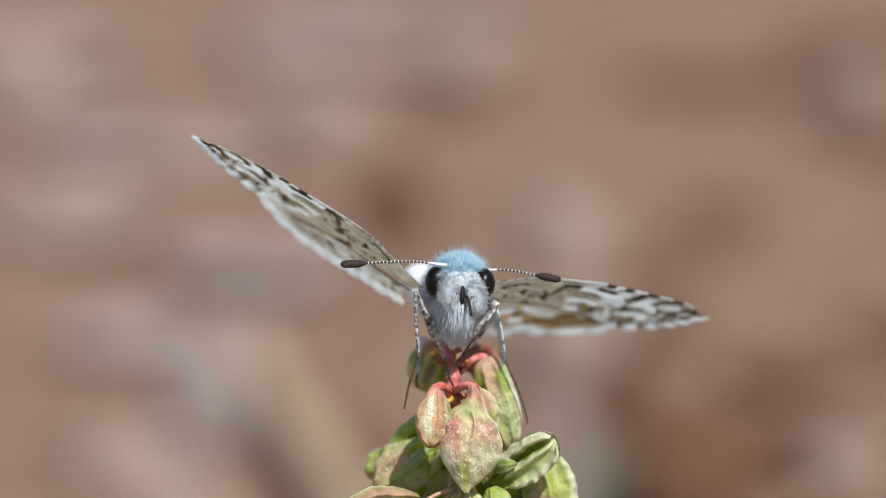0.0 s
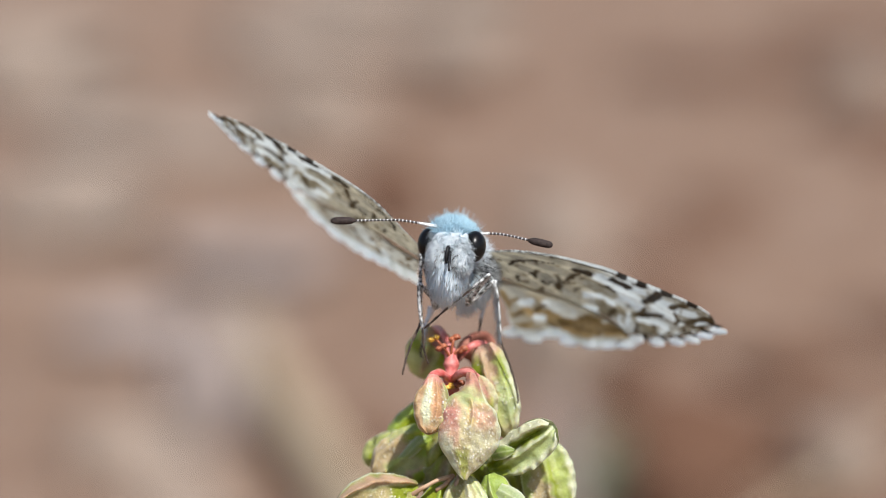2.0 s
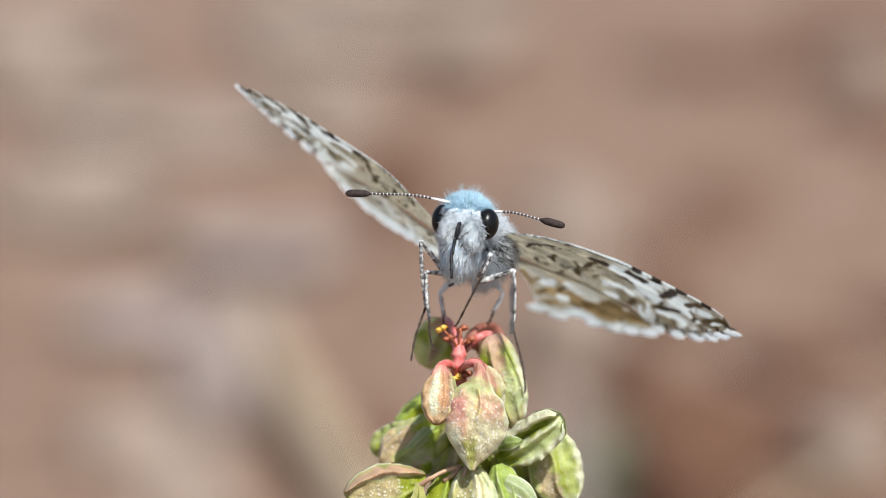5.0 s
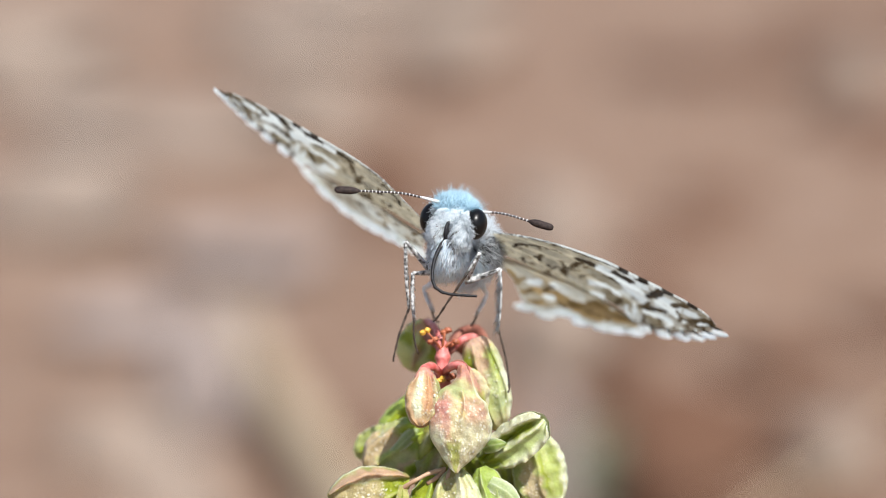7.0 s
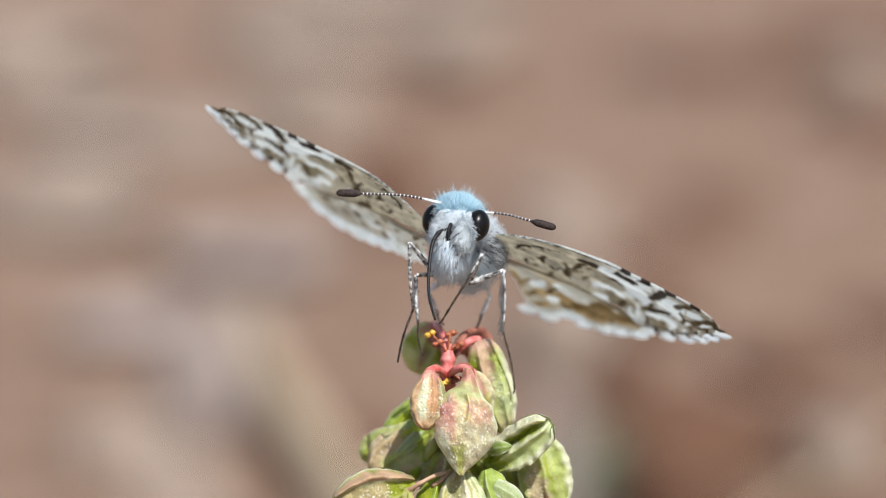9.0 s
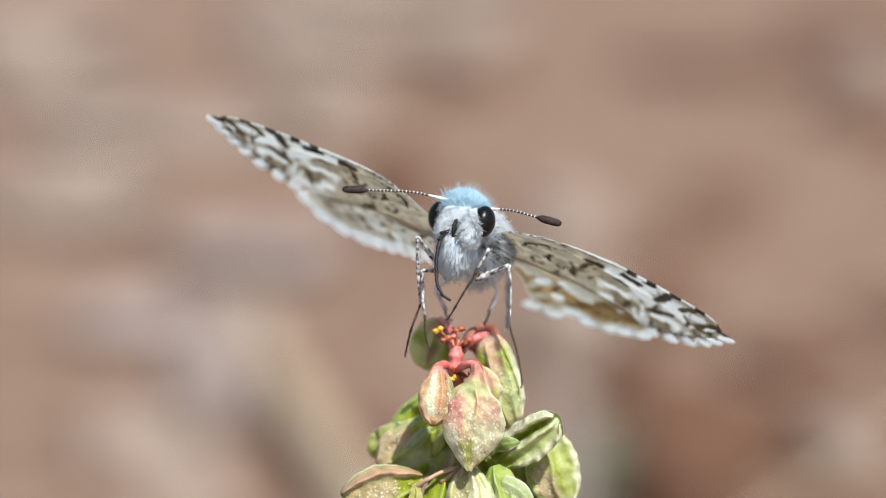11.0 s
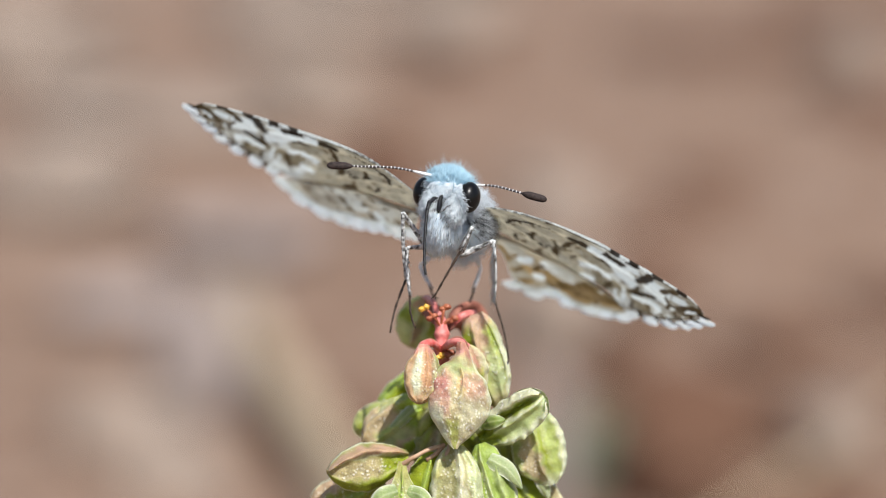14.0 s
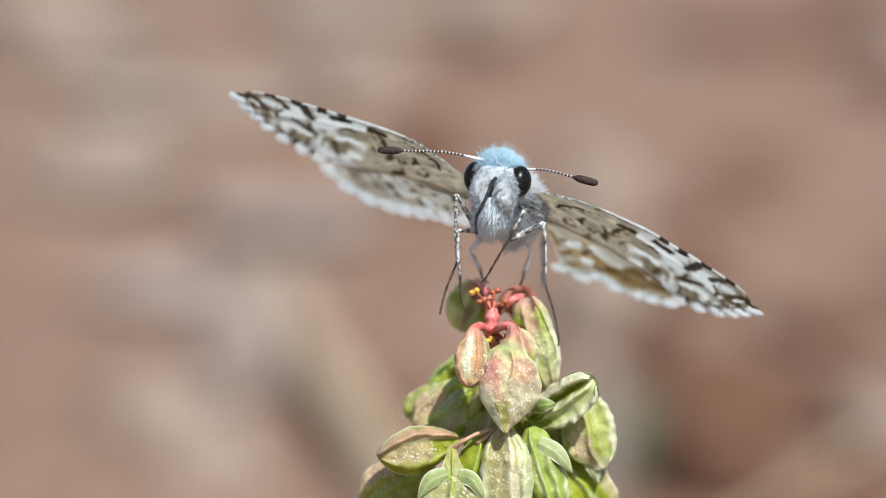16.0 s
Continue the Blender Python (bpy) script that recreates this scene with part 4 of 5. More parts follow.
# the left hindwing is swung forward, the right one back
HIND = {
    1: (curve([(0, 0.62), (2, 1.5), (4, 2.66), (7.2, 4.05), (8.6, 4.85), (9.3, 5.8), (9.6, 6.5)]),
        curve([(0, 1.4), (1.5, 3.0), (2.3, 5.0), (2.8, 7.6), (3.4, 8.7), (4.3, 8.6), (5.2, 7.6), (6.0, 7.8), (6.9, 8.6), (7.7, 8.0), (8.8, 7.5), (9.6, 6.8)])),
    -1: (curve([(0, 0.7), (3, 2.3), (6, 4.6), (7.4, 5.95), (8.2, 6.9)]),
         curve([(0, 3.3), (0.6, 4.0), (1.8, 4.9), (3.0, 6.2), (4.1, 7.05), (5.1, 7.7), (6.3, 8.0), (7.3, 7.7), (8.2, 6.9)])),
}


def stroke(u, v, u1, v1, u2, v2, w):
    """How far inside a short rough-edged brush mark from one point to another the point (u, v) lies: 0 outside, 1 inside. Marks are longer across the wing than along it."""
    k = 2.2
    a, b, c, d = (u2 - u1) * k, v2 - v1, (u - u1) * k, v - v1
    f = max(0.0, min(1.0, (a * c + b * d) / max(1e-6, a * a + b * b)))
    far = math.hypot(c - a * f, d - b * f) / w
    if far > 2:
        return 0.0
    far += 0.32 * noise.noise(Vector((u * 2.6, v * 2.2, u1)))
    return min(1.0, max(0.0, (1.12 - far) / 0.26))


# marks on the underside of the wings: from and to, along and across the wing, and half width
FORE_MARKS = [
    ("olive", ((6.6, 0.6, 8.0, 1.7, 0.8), (7.6, 3.0, 9.0, 4.2, 0.9), (9.6, 3.4, 10.6, 5.4, 0.8), (5.2, 2.4, 6.2, 3.4, 0.5))),
    ("white", ((6.9, -0.1, 7.7, 0.2, 0.45), (8.1, -0.55, 8.9, -0.15, 0.26), (8.2, 0.9, 9.6, 2.3, 0.70), (8.9, 0.6, 9.6, 0.6, 0.3), (10.4, 1.2, 11.5, 1.5, 0.60), (10.4, 2.2, 11.5, 2.7, 0.44),
               (9.8, 4.0, 10.5, 3.9, 0.38), (10.8, 3.7, 11.3, 4.1, 0.4), (6.5, 2.5, 7.4, 2.3, 0.42), (7.7, 2.4, 8.2, 2.9, 0.34), (6.7, 4.0, 7.3, 4.1, 0.42), (9.1, 3.7, 9.3, 5.0, 0.3), (8.7, 4.4, 8.9, 5.4, 0.3), (7.3, 5.0, 7.6, 5.3, 0.3), (9.7, -0.2, 10.4, 0.1, 0.3))),
    ("brown", ((3.6, 0.4, 3.7, 1.2, 0.24), (4.0, 2.8, 4.5, 3.3, 0.34), (4.9, 1.6, 5.2, 2.2, 0.27), (5.1, 1.7, 5.8, 1.2, 0.13), (11.2, 1.4, 12.2, 0.4, 0.26), (11.5, 1.9, 11.8, 3.2, 0.27), (11.8, 2.8, 13.6, 1.0, 0.33),
               (9.9, 2.7, 9.4, 3.7, 0.30), (8.3, 3.8, 8.0, 5.1, 0.36), (5.9, 0.1, 5.4, 0.9, 0.34), (10.6, 4.3, 11.1, 5.4, 0.2), (12.4, 2.9, 13.0, 2.4, 0.22), (12.2, 3.4, 12.5, 4.3, 0.2), (11.5, 4.4, 11.8, 5.2, 0.2), (9.7, 4.7, 9.9, 5.8, 0.22))),
    ("white", ((12.0, 1.45, 12.5, 1.35, 0.42), (12.0, 3.0, 12.05, 2.9, 0.27), (12.8, 2.3, 13.3, 1.8, 0.2), (11.2, 4.9, 11.3, 5.2, 0.25), (12.0, 4.2, 12.1, 4.6, 0.25), (12.8, 3.4, 12.9, 3.7, 0.24))),
    ("dark", ((3.3, 0.55, 3.7, 0.9, 0.16), (4.0, 1.5, 4.35, 1.95, 0.17), (4.35, 1.95, 4.6, 1.5, 0.14), (2.6, 1.3, 2.85, 1.8, 0.18), (4.85, 0.95, 5.1, 1.4, 0.15), (5.1, 1.4, 5.4, 1.0, 0.13), (5.9, 2.1, 6.15, 1.7, 0.14), (2.1, -0.3, 2.45, -0.8, 0.24), (2.4, -0.85, 3.8, -0.9, 0.11), (3.8, -0.6, 4.4, -0.8, 0.13), (4.2, -1.5, 6.0, -1.3, 0.10), (6.0, -1.3, 8.0, -1.05, 0.13), (5.6, -0.35, 6.6, -0.3, 0.27),
              (7.7, -0.2, 8.8, 0.5, 0.24), (7.6, 0.8, 7.8, 1.1, 0.22), (8.9, -0.1, 9.7, -0.2, 0.22), (9.85, 1.7, 10.4, 0.5, 0.50), (9.6, 3.6, 10.9, 2.8, 0.24), (7.3, 1.0, 8.1, 1.5, 0.14))),
]
HIND_MARKS = [
    ("tan", ((4.9, 5.9, 6.1, 6.3, 0.54), (2.9, 6.3, 3.6, 5.2, 0.35), (3.8, 5.6, 4.8, 5.4, 0.46), (2.9, 8.0, 4.0, 7.4, 0.42), (8.3, 6.6, 9.5, 5.9, 0.60), (2.0, 3.4, 2.6, 6.0, 0.5), (5.4, 6.9, 7.4, 7.6, 0.4))),
    ("milk", ((4.6, 4.2, 6.0, 4.9, 0.72), (5.8, 3.4, 7.5, 3.7, 0.60))),
    ("cream", ( (2.6, 5.6, 3.0, 5.1, 0.28), (4.9, 7.4, 5.6, 7.2, 0.2))),
    ("brown", ((5.7, 6.3, 6.9, 6.0, 0.62), (6.7, 5.5, 7.6, 4.7, 0.56), (7.2, 5.3, 8.9, 4.5, 0.72), (7.5, 6.2, 9.1, 5.5, 0.85), (6.6, 6.8, 7.8, 7.0, 0.4), (2.4, 4.7, 2.9, 4.1, 0.3), (3.0, 6.2, 3.3, 5.7, 0.32),
               (3.2, 7.8, 3.7, 7.4, 0.3), (4.0, 5.3, 4.4, 4.6, 0.26), (4.9, 6.6, 5.3, 6.9, 0.3))),
    ("cream", ((7.9, 5.2, 8.1, 5.1, 0.27), (8.9, 4.9, 9.2, 5.0, 0.22))),
    ("white", ((3.2, 4.3, 3.7, 4.3, 0.46), (4.2, 6.2, 4.5, 6.1, 0.52))),
]
COSTAL_GAPS = ((7.95, 8.4), (9.15, 9.55), (10.5, 11.05), (12.0, 12.5), (13.35, 13.85))


def wing_colour(hind, u, v, across, lit_pale):
    """Scales in ragged marks, drawn out along the veins."""
    ray = math.atan2(v + 3.5, u + 2.0)
    far = math.hypot(v + 3.5, u + 2.0)
    q = Vector((far * 1.2, ray * 22, 7.0 if hind else 3.0))
    ragged = noise.noise_vector(q) * 0.14 + noise.noise_vector(q * 2.9) * 0.09
    wu, wv = u + ragged.x, v + ragged.y * 1.1
    cloud = noise.noise(Vector((u * 0.6, v * 0.6, 5.0 if hind else 1.0)))
    grain = noise.noise(Vector((far * 3.0, ray * 70, 2)))
    vein = max(0.0, math.cos(ray * 42)) ** 14
    brown = (WING_TAN if hind else WING_OLIVE).lerp(WING_BROWN, min(1, max(0, (0.72 if hind else 0.9) + 0.6 * cloud + 0.5 * grain)))
    paint = {"white": WING_WHITE, "cream": WING_CREAM * 1.04, "milk": WING_CREAM.lerp(WING_WHITE, min(1, max(0, 0.55 + 0.9 * cloud + 0.5 * grain))), "olive": WING_OLIVE.lerp(WING_CREAM, min(1, max(0, 0.35 + 0.9 * cloud + 0.6 * grain))), "tan": WING_TAN * (1 + 0.25 * cloud), "brown": brown if hind else brown.lerp(WING_DARK, 0.4), "dark": WING_DARK.lerp(WING_BROWN, min(1, max(0, 0.15 + 0.6 * grain)))}
    if hind:
        c = WING_CREAM.lerp(WING_TAN, min(0.6, max(0.0, 0.2 + 0.9 * cloud + 0.4 * grain)))
        for name, marks in HIND_MARKS:
            for m in marks:
                k = stroke(wu, wv, *m)
                if k:
                    c = c.lerp(paint[name], 0.93 * k * (1 - lit_pale if name in ("tan", "brown") else 1))
        if lit_pale:                                             # real small brown flecks; the paling stands for light on this hindwing
            c = c.lerp(WING_CREAM.lerp(WING_WHITE, 0.6), 0.4).lerp(WING_BROWN, min(0.9, max(0.0, 4.2 * noise.noise(Vector((far * 1.5, ray * 16, 4))) - 0.5)))
        c = c.lerp(WING_BASE, 0.75 * max(0.0, min(1.0, (0.2 - across + 0.05 * grain) / 0.14)))
        c = c.lerp(WING_BROWN, 0.22 * vein)
        if across > 0.91 + 0.03 * grain:
            c = c.lerp(WING_WHITE, 0.8)
        return c
    out = min(1, max(0, (u - 6.4 + 0.5 * cloud + 0.4 * grain) / 1.2))
    c = (WING_BASE * (1 + 0.45 * cloud + 0.35 * grain + 0.3 * noise.noise(Vector((u * 1.6, v * 1.3, 9))))).lerp(WING_CREAM.lerp(WING_WHITE, 0.5 + 0.5 * cloud), out)
    c = c.lerp(WING_OLIVE, min(0.5, max(0, 0.05 + 0.7 * cloud + 0.6 * grain) * max(0.0, 1 - out)))
    if u > 9.0:                                               # olive scales between the pale marks near the edge
        c = c.lerp(WING_OLIVE.lerp(WING_BROWN, 0.4), min(0.8, max(0.0, 0.3 + 1.1 * grain + 0.22 * (u - 10.5) + 0.5 * cloud)))
    c = c.lerp(WING_BROWN, min(0.8, max(0.0, 3.6 * noise.noise(Vector((far * 1.7, ray * 17, 6))) - 1.25)))
    for name, marks in FORE_MARKS:
        for m in marks:
            k = stroke(wu, wv, *m)
            if k:
                c = c.lerp(paint[name], 0.95 * k)
    c = c.lerp(WING_BROWN, 0.3 * vein * min(1, u / 5))
    if u > 10.0 and across > 0.90 + 0.2 * ragged.x:
        c = c.lerp(WING_BROWN, 0.55)
    gap = any(a - 0.05 + 0.5 * ragged.x < u < b + 0.05 + 0.5 * ragged.x for a, b in COSTAL_GAPS)
    if gap and across < 0.13 + 0.05 * grain:                  # the checkered front edge
        c = c.lerp(WING_DARK, 0.93)
    elif across < 0.062 + 0.02 * grain:
        c = c.lerp(WING_WHITE, 0.9)
        if u < 4.6 and noise.noise(Vector((u * 5, v * 9, 1))) > 0.0:
            c = c.lerp(WING_DARK, 0.8)
    elif across < 0.085 + 0.03 * grain and u > 3:
        c = c.lerp(WING_DARK, 0.55)
    return c


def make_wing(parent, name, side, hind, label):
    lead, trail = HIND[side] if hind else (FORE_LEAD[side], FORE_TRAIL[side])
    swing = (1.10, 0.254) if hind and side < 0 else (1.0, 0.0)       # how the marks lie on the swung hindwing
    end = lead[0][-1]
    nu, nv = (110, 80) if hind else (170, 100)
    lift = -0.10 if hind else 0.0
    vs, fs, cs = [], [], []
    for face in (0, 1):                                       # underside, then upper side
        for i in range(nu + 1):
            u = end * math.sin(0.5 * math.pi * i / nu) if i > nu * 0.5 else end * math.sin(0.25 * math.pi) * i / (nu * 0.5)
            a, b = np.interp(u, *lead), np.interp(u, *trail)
            for k in range(nv + 1):
                w = k / nv
                v = a + (b - a) * w
                ray = math.atan2(v + 3.5, u + 2.0)
                z = -DROOP * (u / SPAN) ** 3 + lift + 0.035 * math.cos(ray * 42) * min(1, u / 3) * (1 - (2 * w - 1) ** 8)
                z += 0.12 * noise.noise(Vector((u * 0.3, v * 0.3, 9 if hind else 4)))
                z += (0.085 if side < 0 else -0.03) * max(0.0, v) * (u / SPAN) ** 1.5
                vs.append((side * u, v, z + 0.05 * face * (1 - (2 * w - 1) ** 10)))
                if face == 0:
                    # right hindwing painted paler, as the light makes it look
                    cs.append(tuple(wing_colour(hind, u * swing[0] + v * swing[1], v * swing[0] - u * swing[1], w, 0.3 if hind and side < 0 else 0.0)))
                else:
                    # upper side paled so that more sunlight glows through to the underside
                    cs.append(tuple(Vector(cs[i * (nv + 1) + k]).lerp(Vector((0.95, 0.95, 0.93)), 0.6)))
    row = nv + 1
    half = (nu + 1) * row
    for i in range(nu):
        for k in range(nv):
            q = (i * row + k, i * row + k + 1, (i + 1) * row + k + 1, (i + 1) * row + k)
            fs.append(q if side > 0 else q[::-1])
            q = tuple(x + half for x in q)
            fs.append(q[::-1] if side > 0 else q)
    wing = part(name, (vs, fs), [WING, WING_TOP], parent, label)
    wing.data.polygons.foreach_set("material_index", [i % 2 for i in range(len(fs))])
    markings(wing, cs)
    # the fringe: rounded white tufts of scales with dark gaps between them
    rnd = random.Random(7 + hind)
    edge = list(zip(*trail))
    if not hind:
        edge = [e for e in edge if e[0] > (9.3 if side > 0 else 8.3)]
    elif side > 0:
        edge = [e for e in edge if e[0] > 2.9]
    run = [0.0]
    for p, q in zip(edge, edge[1:]):
        run.append(run[-1] + math.hypot(q[0] - p[0], q[1] - p[1]))
    us, at_v = [e[0] for e in edge], [e[1] for e in edge]
    step = run[-1] / round(run[-1] / 1.12)
    half_wide, reach = (0.40, 0.95) if not hind else (0.54, 0.85) if side > 0 else (0.66, 1.05)
    pale, dark, tints = ([], []), ([], []), []

    def tuft(s, wide, long, mesh):
        """A small rounded paddle of scales at s along the edge, two faced like the wing."""
        vv, ff = mesh
        b = len(vv)
        at = Vector((np.interp(s, run, us), np.interp(s, run, at_v), 0))
        d = Vector((np.interp(s + 0.3, run, us) - np.interp(s - 0.3, run, us), np.interp(s + 0.3, run, at_v) - np.interp(s - 0.3, run, at_v), 0)).normalized()
        out = Vector((-d.y, d.x, 0))
        z = -DROOP * (at.x / SPAN) ** 3 + lift + (0.085 if side < 0 else -0.03) * max(0.0, at.y) * (at.x / SPAN) ** 1.5
        nx, ny = 12, 7
        for face in (0, 1):
            for i in range(nx + 1):
                q = 2 * i / nx - 1
                end = long * (0.35 + 0.65 * math.sqrt(max(0.0, 1 - q * q))) * rnd.uniform(0.92, 1.06)
                for k in range(ny + 1):
                    w = k / ny
                    p = at + d * (q * wide * (0.85 + 0.3 * w)) + out * (-0.28 + (end + 0.28) * w)
                    p.z = z - 0.02 - 0.10 * w * w * long + (0.04 * (1 - w * 0.8) if face else 0.0) + 0.02 * math.cos(9 * q) * w
                    vv.append((side * p.x, p.y, p.z))
        row, half = ny + 1, (nx + 1) * (ny + 1)
        for i in range(nx):
            for k in range(ny):
                f = (b + i * row + k, b + i * row + k + 1, b + (i + 1) * row + k + 1, b + (i + 1) * row + k)
                ff.extend([f if side > 0 else f[::-1], tuple(j + half for j in (f[::-1] if side > 0 else f))])
        return 2 * half

    for k in range(round(run[-1] / step)):
        count = tuft((k + 0.5) * step + rnd.uniform(-0.04, 0.04), half_wide * rnd.uniform(0.92, 1.08), reach * rnd.uniform(0.9, 1.1), pale)
        warm = rnd.random() * 0.05
        tints += [(0.93, 0.965 - warm * 0.3, 0.97 - warm)] * count
        if not hind:
            tuft((k + 1) * step, 0.12, reach * 0.5, dark)
    fringe = part("fringe", pale, WING, wing, "white scaly wing fringe")
    markings(fringe, tints)
    if dark[0]:
        fringe = part("fringe", dark, WING, wing, "dark gaps in the wing fringe")
        markings(fringe, [(0.07, 0.05, 0.03)] * len(dark[0]))
    return wing


def make_antenna(parent, side, tip):
    base, tip = Vector((-0.7, -3.75, 3.0) if side < 0 else (1.0, -3.3, 2.85)), Vector(tip)
    bow = Vector((0, -0.2, 0.2))
    path = smooth_path([base, base.lerp(tip, 0.35) + bow, base.lerp(tip, 0.7) + bow * 0.5, tip], 40)
    run = [0.0]
    for p, q in zip(path, path[1:]):
        run.append(run[-1] + (q - p).length)

    def along(s):
        return Vector([np.interp(s, run, [p[i] for p in path]) for i in range(3)])

    club_from = run[-1] - 1.35
    antenna = part("antenna", tube([along(0.12 * i) for i in range(10)], [0.10, 0.11, 0.105, 0.1, 0.09, 0.085, 0.08, 0.075, 0.072, 0.07], 10), SHAFT_WHITE, parent, "white antenna with black rings and a dark club")
    cell = 0.05
    count = int((club_from + 0.1 - 1.05) / cell)
    sides = 8
    shaft = part("shaft", tube([along(1.05 + cell * i) for i in range(count)], [0.068 if i % 4 in (1, 2) else 0.054 for i in range(count)], sides), [SHAFT_WHITE, SHAFT_BLACK], antenna, "black and white ringed shaft")
    for i, poly in enumerate(shaft.data.polygons):
        poly.material_index = 0 if (i // sides) % 4 == 1 else 1
    club = [along(club_from).lerp(along(run[-1]), t / 12) for t in range(13)]
    part("club", tube(club, [0.08, 0.14, 0.19, 0.215, 0.225, 0.23, 0.23, 0.23, 0.228, 0.222, 0.215, 0.19, 0.1], 14, 0.85), CLUB, antenna, "dark brown club")
    return antenna


# legs: hip, knee and ankle in the butterfly's space, foot in the plant's space (from the red joint), at rest
LEGS = {
    "fore_left": ((1.3, -2.4, -0.6), (1.78, -4.21, 0.54), (-0.71, -0.8, 2.76), (1.38, -3.8, -0.6)),
    "mid_left": ((1.25, -1.7, -0.7), (2.88, -2.58, 0.33), (3.47, -0.2, -0.78), (3.4, -1.6, -2.7)),
    "fore_right": ((-0.45, -2.0, -0.6), (-1.70, -3.47, 1.21), (-3.06, -0.6, 1.2), (-1.3, -2.0, -2.2)),
    "mid_right": ((-0.5, -2.3, -0.55), (-1.55, -2.82, -0.83), (-1.71, -0.6, 1.18), (-1.1, -2.1, -3.2)),
    "hind_right": ((-0.56, 1.22, -0.7), (-1.0, 1.6, -1.2), (-0.49, 2.6, 2.09), (-0.3, 1.6, -2.2)),
    "hind_left": ((2.1, 1.33, -0.4), (2.3, 1.7, -0.8), (1.16, 3.0, 1.6), (2.1, 1.9, -1.9)),
}
# where each foot stands: seconds, x, y, z from the red joint
STEPS = {
    "fore_left": [(0, -0.26, -0.8, 1.43), (0.5, -0.67, -0.8, 2.01), (1.0, -0.44, -0.8, 1.93), (1.5, -0.54, -0.8, 2.02), (2.0, -1.74, -0.8, 2.76), (2.5, -1.8, -0.9, 2.3), (3.0, -1.89, -0.8, 2.35), (3.5, -0.76, -0.8, 2.09), (6, -0.15, -0.8, 2.65), (7, -0.67, -0.8, 2.78), (16, -0.71, -0.8, 2.76)],
    "mid_left": [(0, 3.9, -0.2, -1.8), (0.5, 3.51, -0.2, -1.47), (1.5, 3.51, -0.2, -1.37), (3.5, 3.44, -0.2, -1.34), (16, 3.47, -0.2, -0.78)],
    "fore_right": [(0, -2.86, -0.6, -0.91), (0.5, -2.35, -0.6, -0.75), (1.0, -2.3, -0.6, -0.4), (1.5, -2.9, -0.6, 0.22), (3.0, -2.85, -0.6, 0.34), (3.5, -2.85, -0.6, 0.45), (16, -3.06, -0.6, 0.98)],
    "mid_right": [(0, -0.35, -0.6, 1.24), (0.5, -0.6, -0.6, 0.92), (1.0, -0.2, -0.6, 0.7), (1.5, -1.46, -0.6, 0.8), (3.5, -1.5, -0.6, 0.96), (16, -1.71, -0.6, 1.18)],
    "hind_right": [(0, -2.4, 1.2, -1.8), (3.7, -2.6, 1.2, -2.2), (5.8, -0.49, 2.6, 2.09), (16, -0.49, 2.6, 2.09)],
    "hind_left": [(0, 1.16, 3.0, 1.6), (16, 1.16, 3.0, 1.6)],
}
# seconds; place of the thorax across and above the red joint; pitch, roll, yaw
BODY = [(t, pose(x * MM, 0.002, TOP.z + z * MM, a, b, c)) for t, x, z, a, b, c in (
    (0.0, -0.92, 3.23, -12, 6.0, 13.7), (0.5, -0.92, 3.61, -14, 4.5, 8.3), (1.0, -0.70, 3.87, -16, 4.2, 5.8), (1.5, -0.57, 4.09, -18, 5.6, 1.8),
    (2.0, -0.61, 4.26, -18, 6.4, -0.8), (2.5, -0.55, 4.43, -18, 6.5, -3.2), (3.0, -0.39, 4.76, -18, 6.7, -6.0), (3.5, -0.20, 4.94, -18, 7.1, -6.9),
    (3.7, -0.24, 4.96, -18, 7.3, -7.1), (5.8, -0.09, 5.16, -18, 8.1, -5.2), (6.0, -0.12, 5.22, -18, 9.2, -5.3), (6.5, -0.10, 5.16, -18, 9.4, -5.4),
    (7.0, -0.02, 5.20, -18, 9.4, -5.1), (7.5, -0.08, 5.24, -18, 9.4, -5.3), (8.0, -0.12, 5.28, -18, 9.3, -5.1), (8.5, -0.15, 5.27, -18, 8.8, -4.8),
    (9.0, -0.12, 5.26, -18, 8.5, -5.1), (9.2, -0.14, 5.25, -18, 8.3, -5.1), (11.3, -0.20, 5.24, -18, 8.2, -6.1), (11.5, -0.26, 5.24, -18, 8.1, -6.0),
    (12.0, -0.22, 5.24, -18, 8.0, -5.7), (12.5, -0.24, 5.28, -18, 8.0, -5.4), (13.0, -0.25, 5.31, -18, 8.5, -5.4), (13.5, -0.30, 5.31, -18, 8.4, -5.2),
    (14.0, -0.28, 5.35, -18, 8.4, -5.1), (14.5, -0.24, 5.33, -18, 8.1, -4.9), (15.0, -0.30, 5.32, -18, 8.3, -4.5), (15.5, -0.23, 5.27, -18, 8.1, -4.4),
    (16.0, -0.29, 5.31, -18, 8.1, -4.4))]
REST = 25                                                     # the row of BODY in which the legs were shaped


def axes(at, towards, side):
    """A frame at a point, its z towards another and its y on the side of a third."""
    z = (towards - at).normalized()
    y = side - at
    y = (y - z * y.dot(z)).normalized()
    m = Matrix((y.cross(z), y, z)).transposed().to_4x4()
    m.translation = at
    return m


def leg_poses(hip, knee, foot):
    return axes(hip, knee, foot), axes(knee, foot, hip)


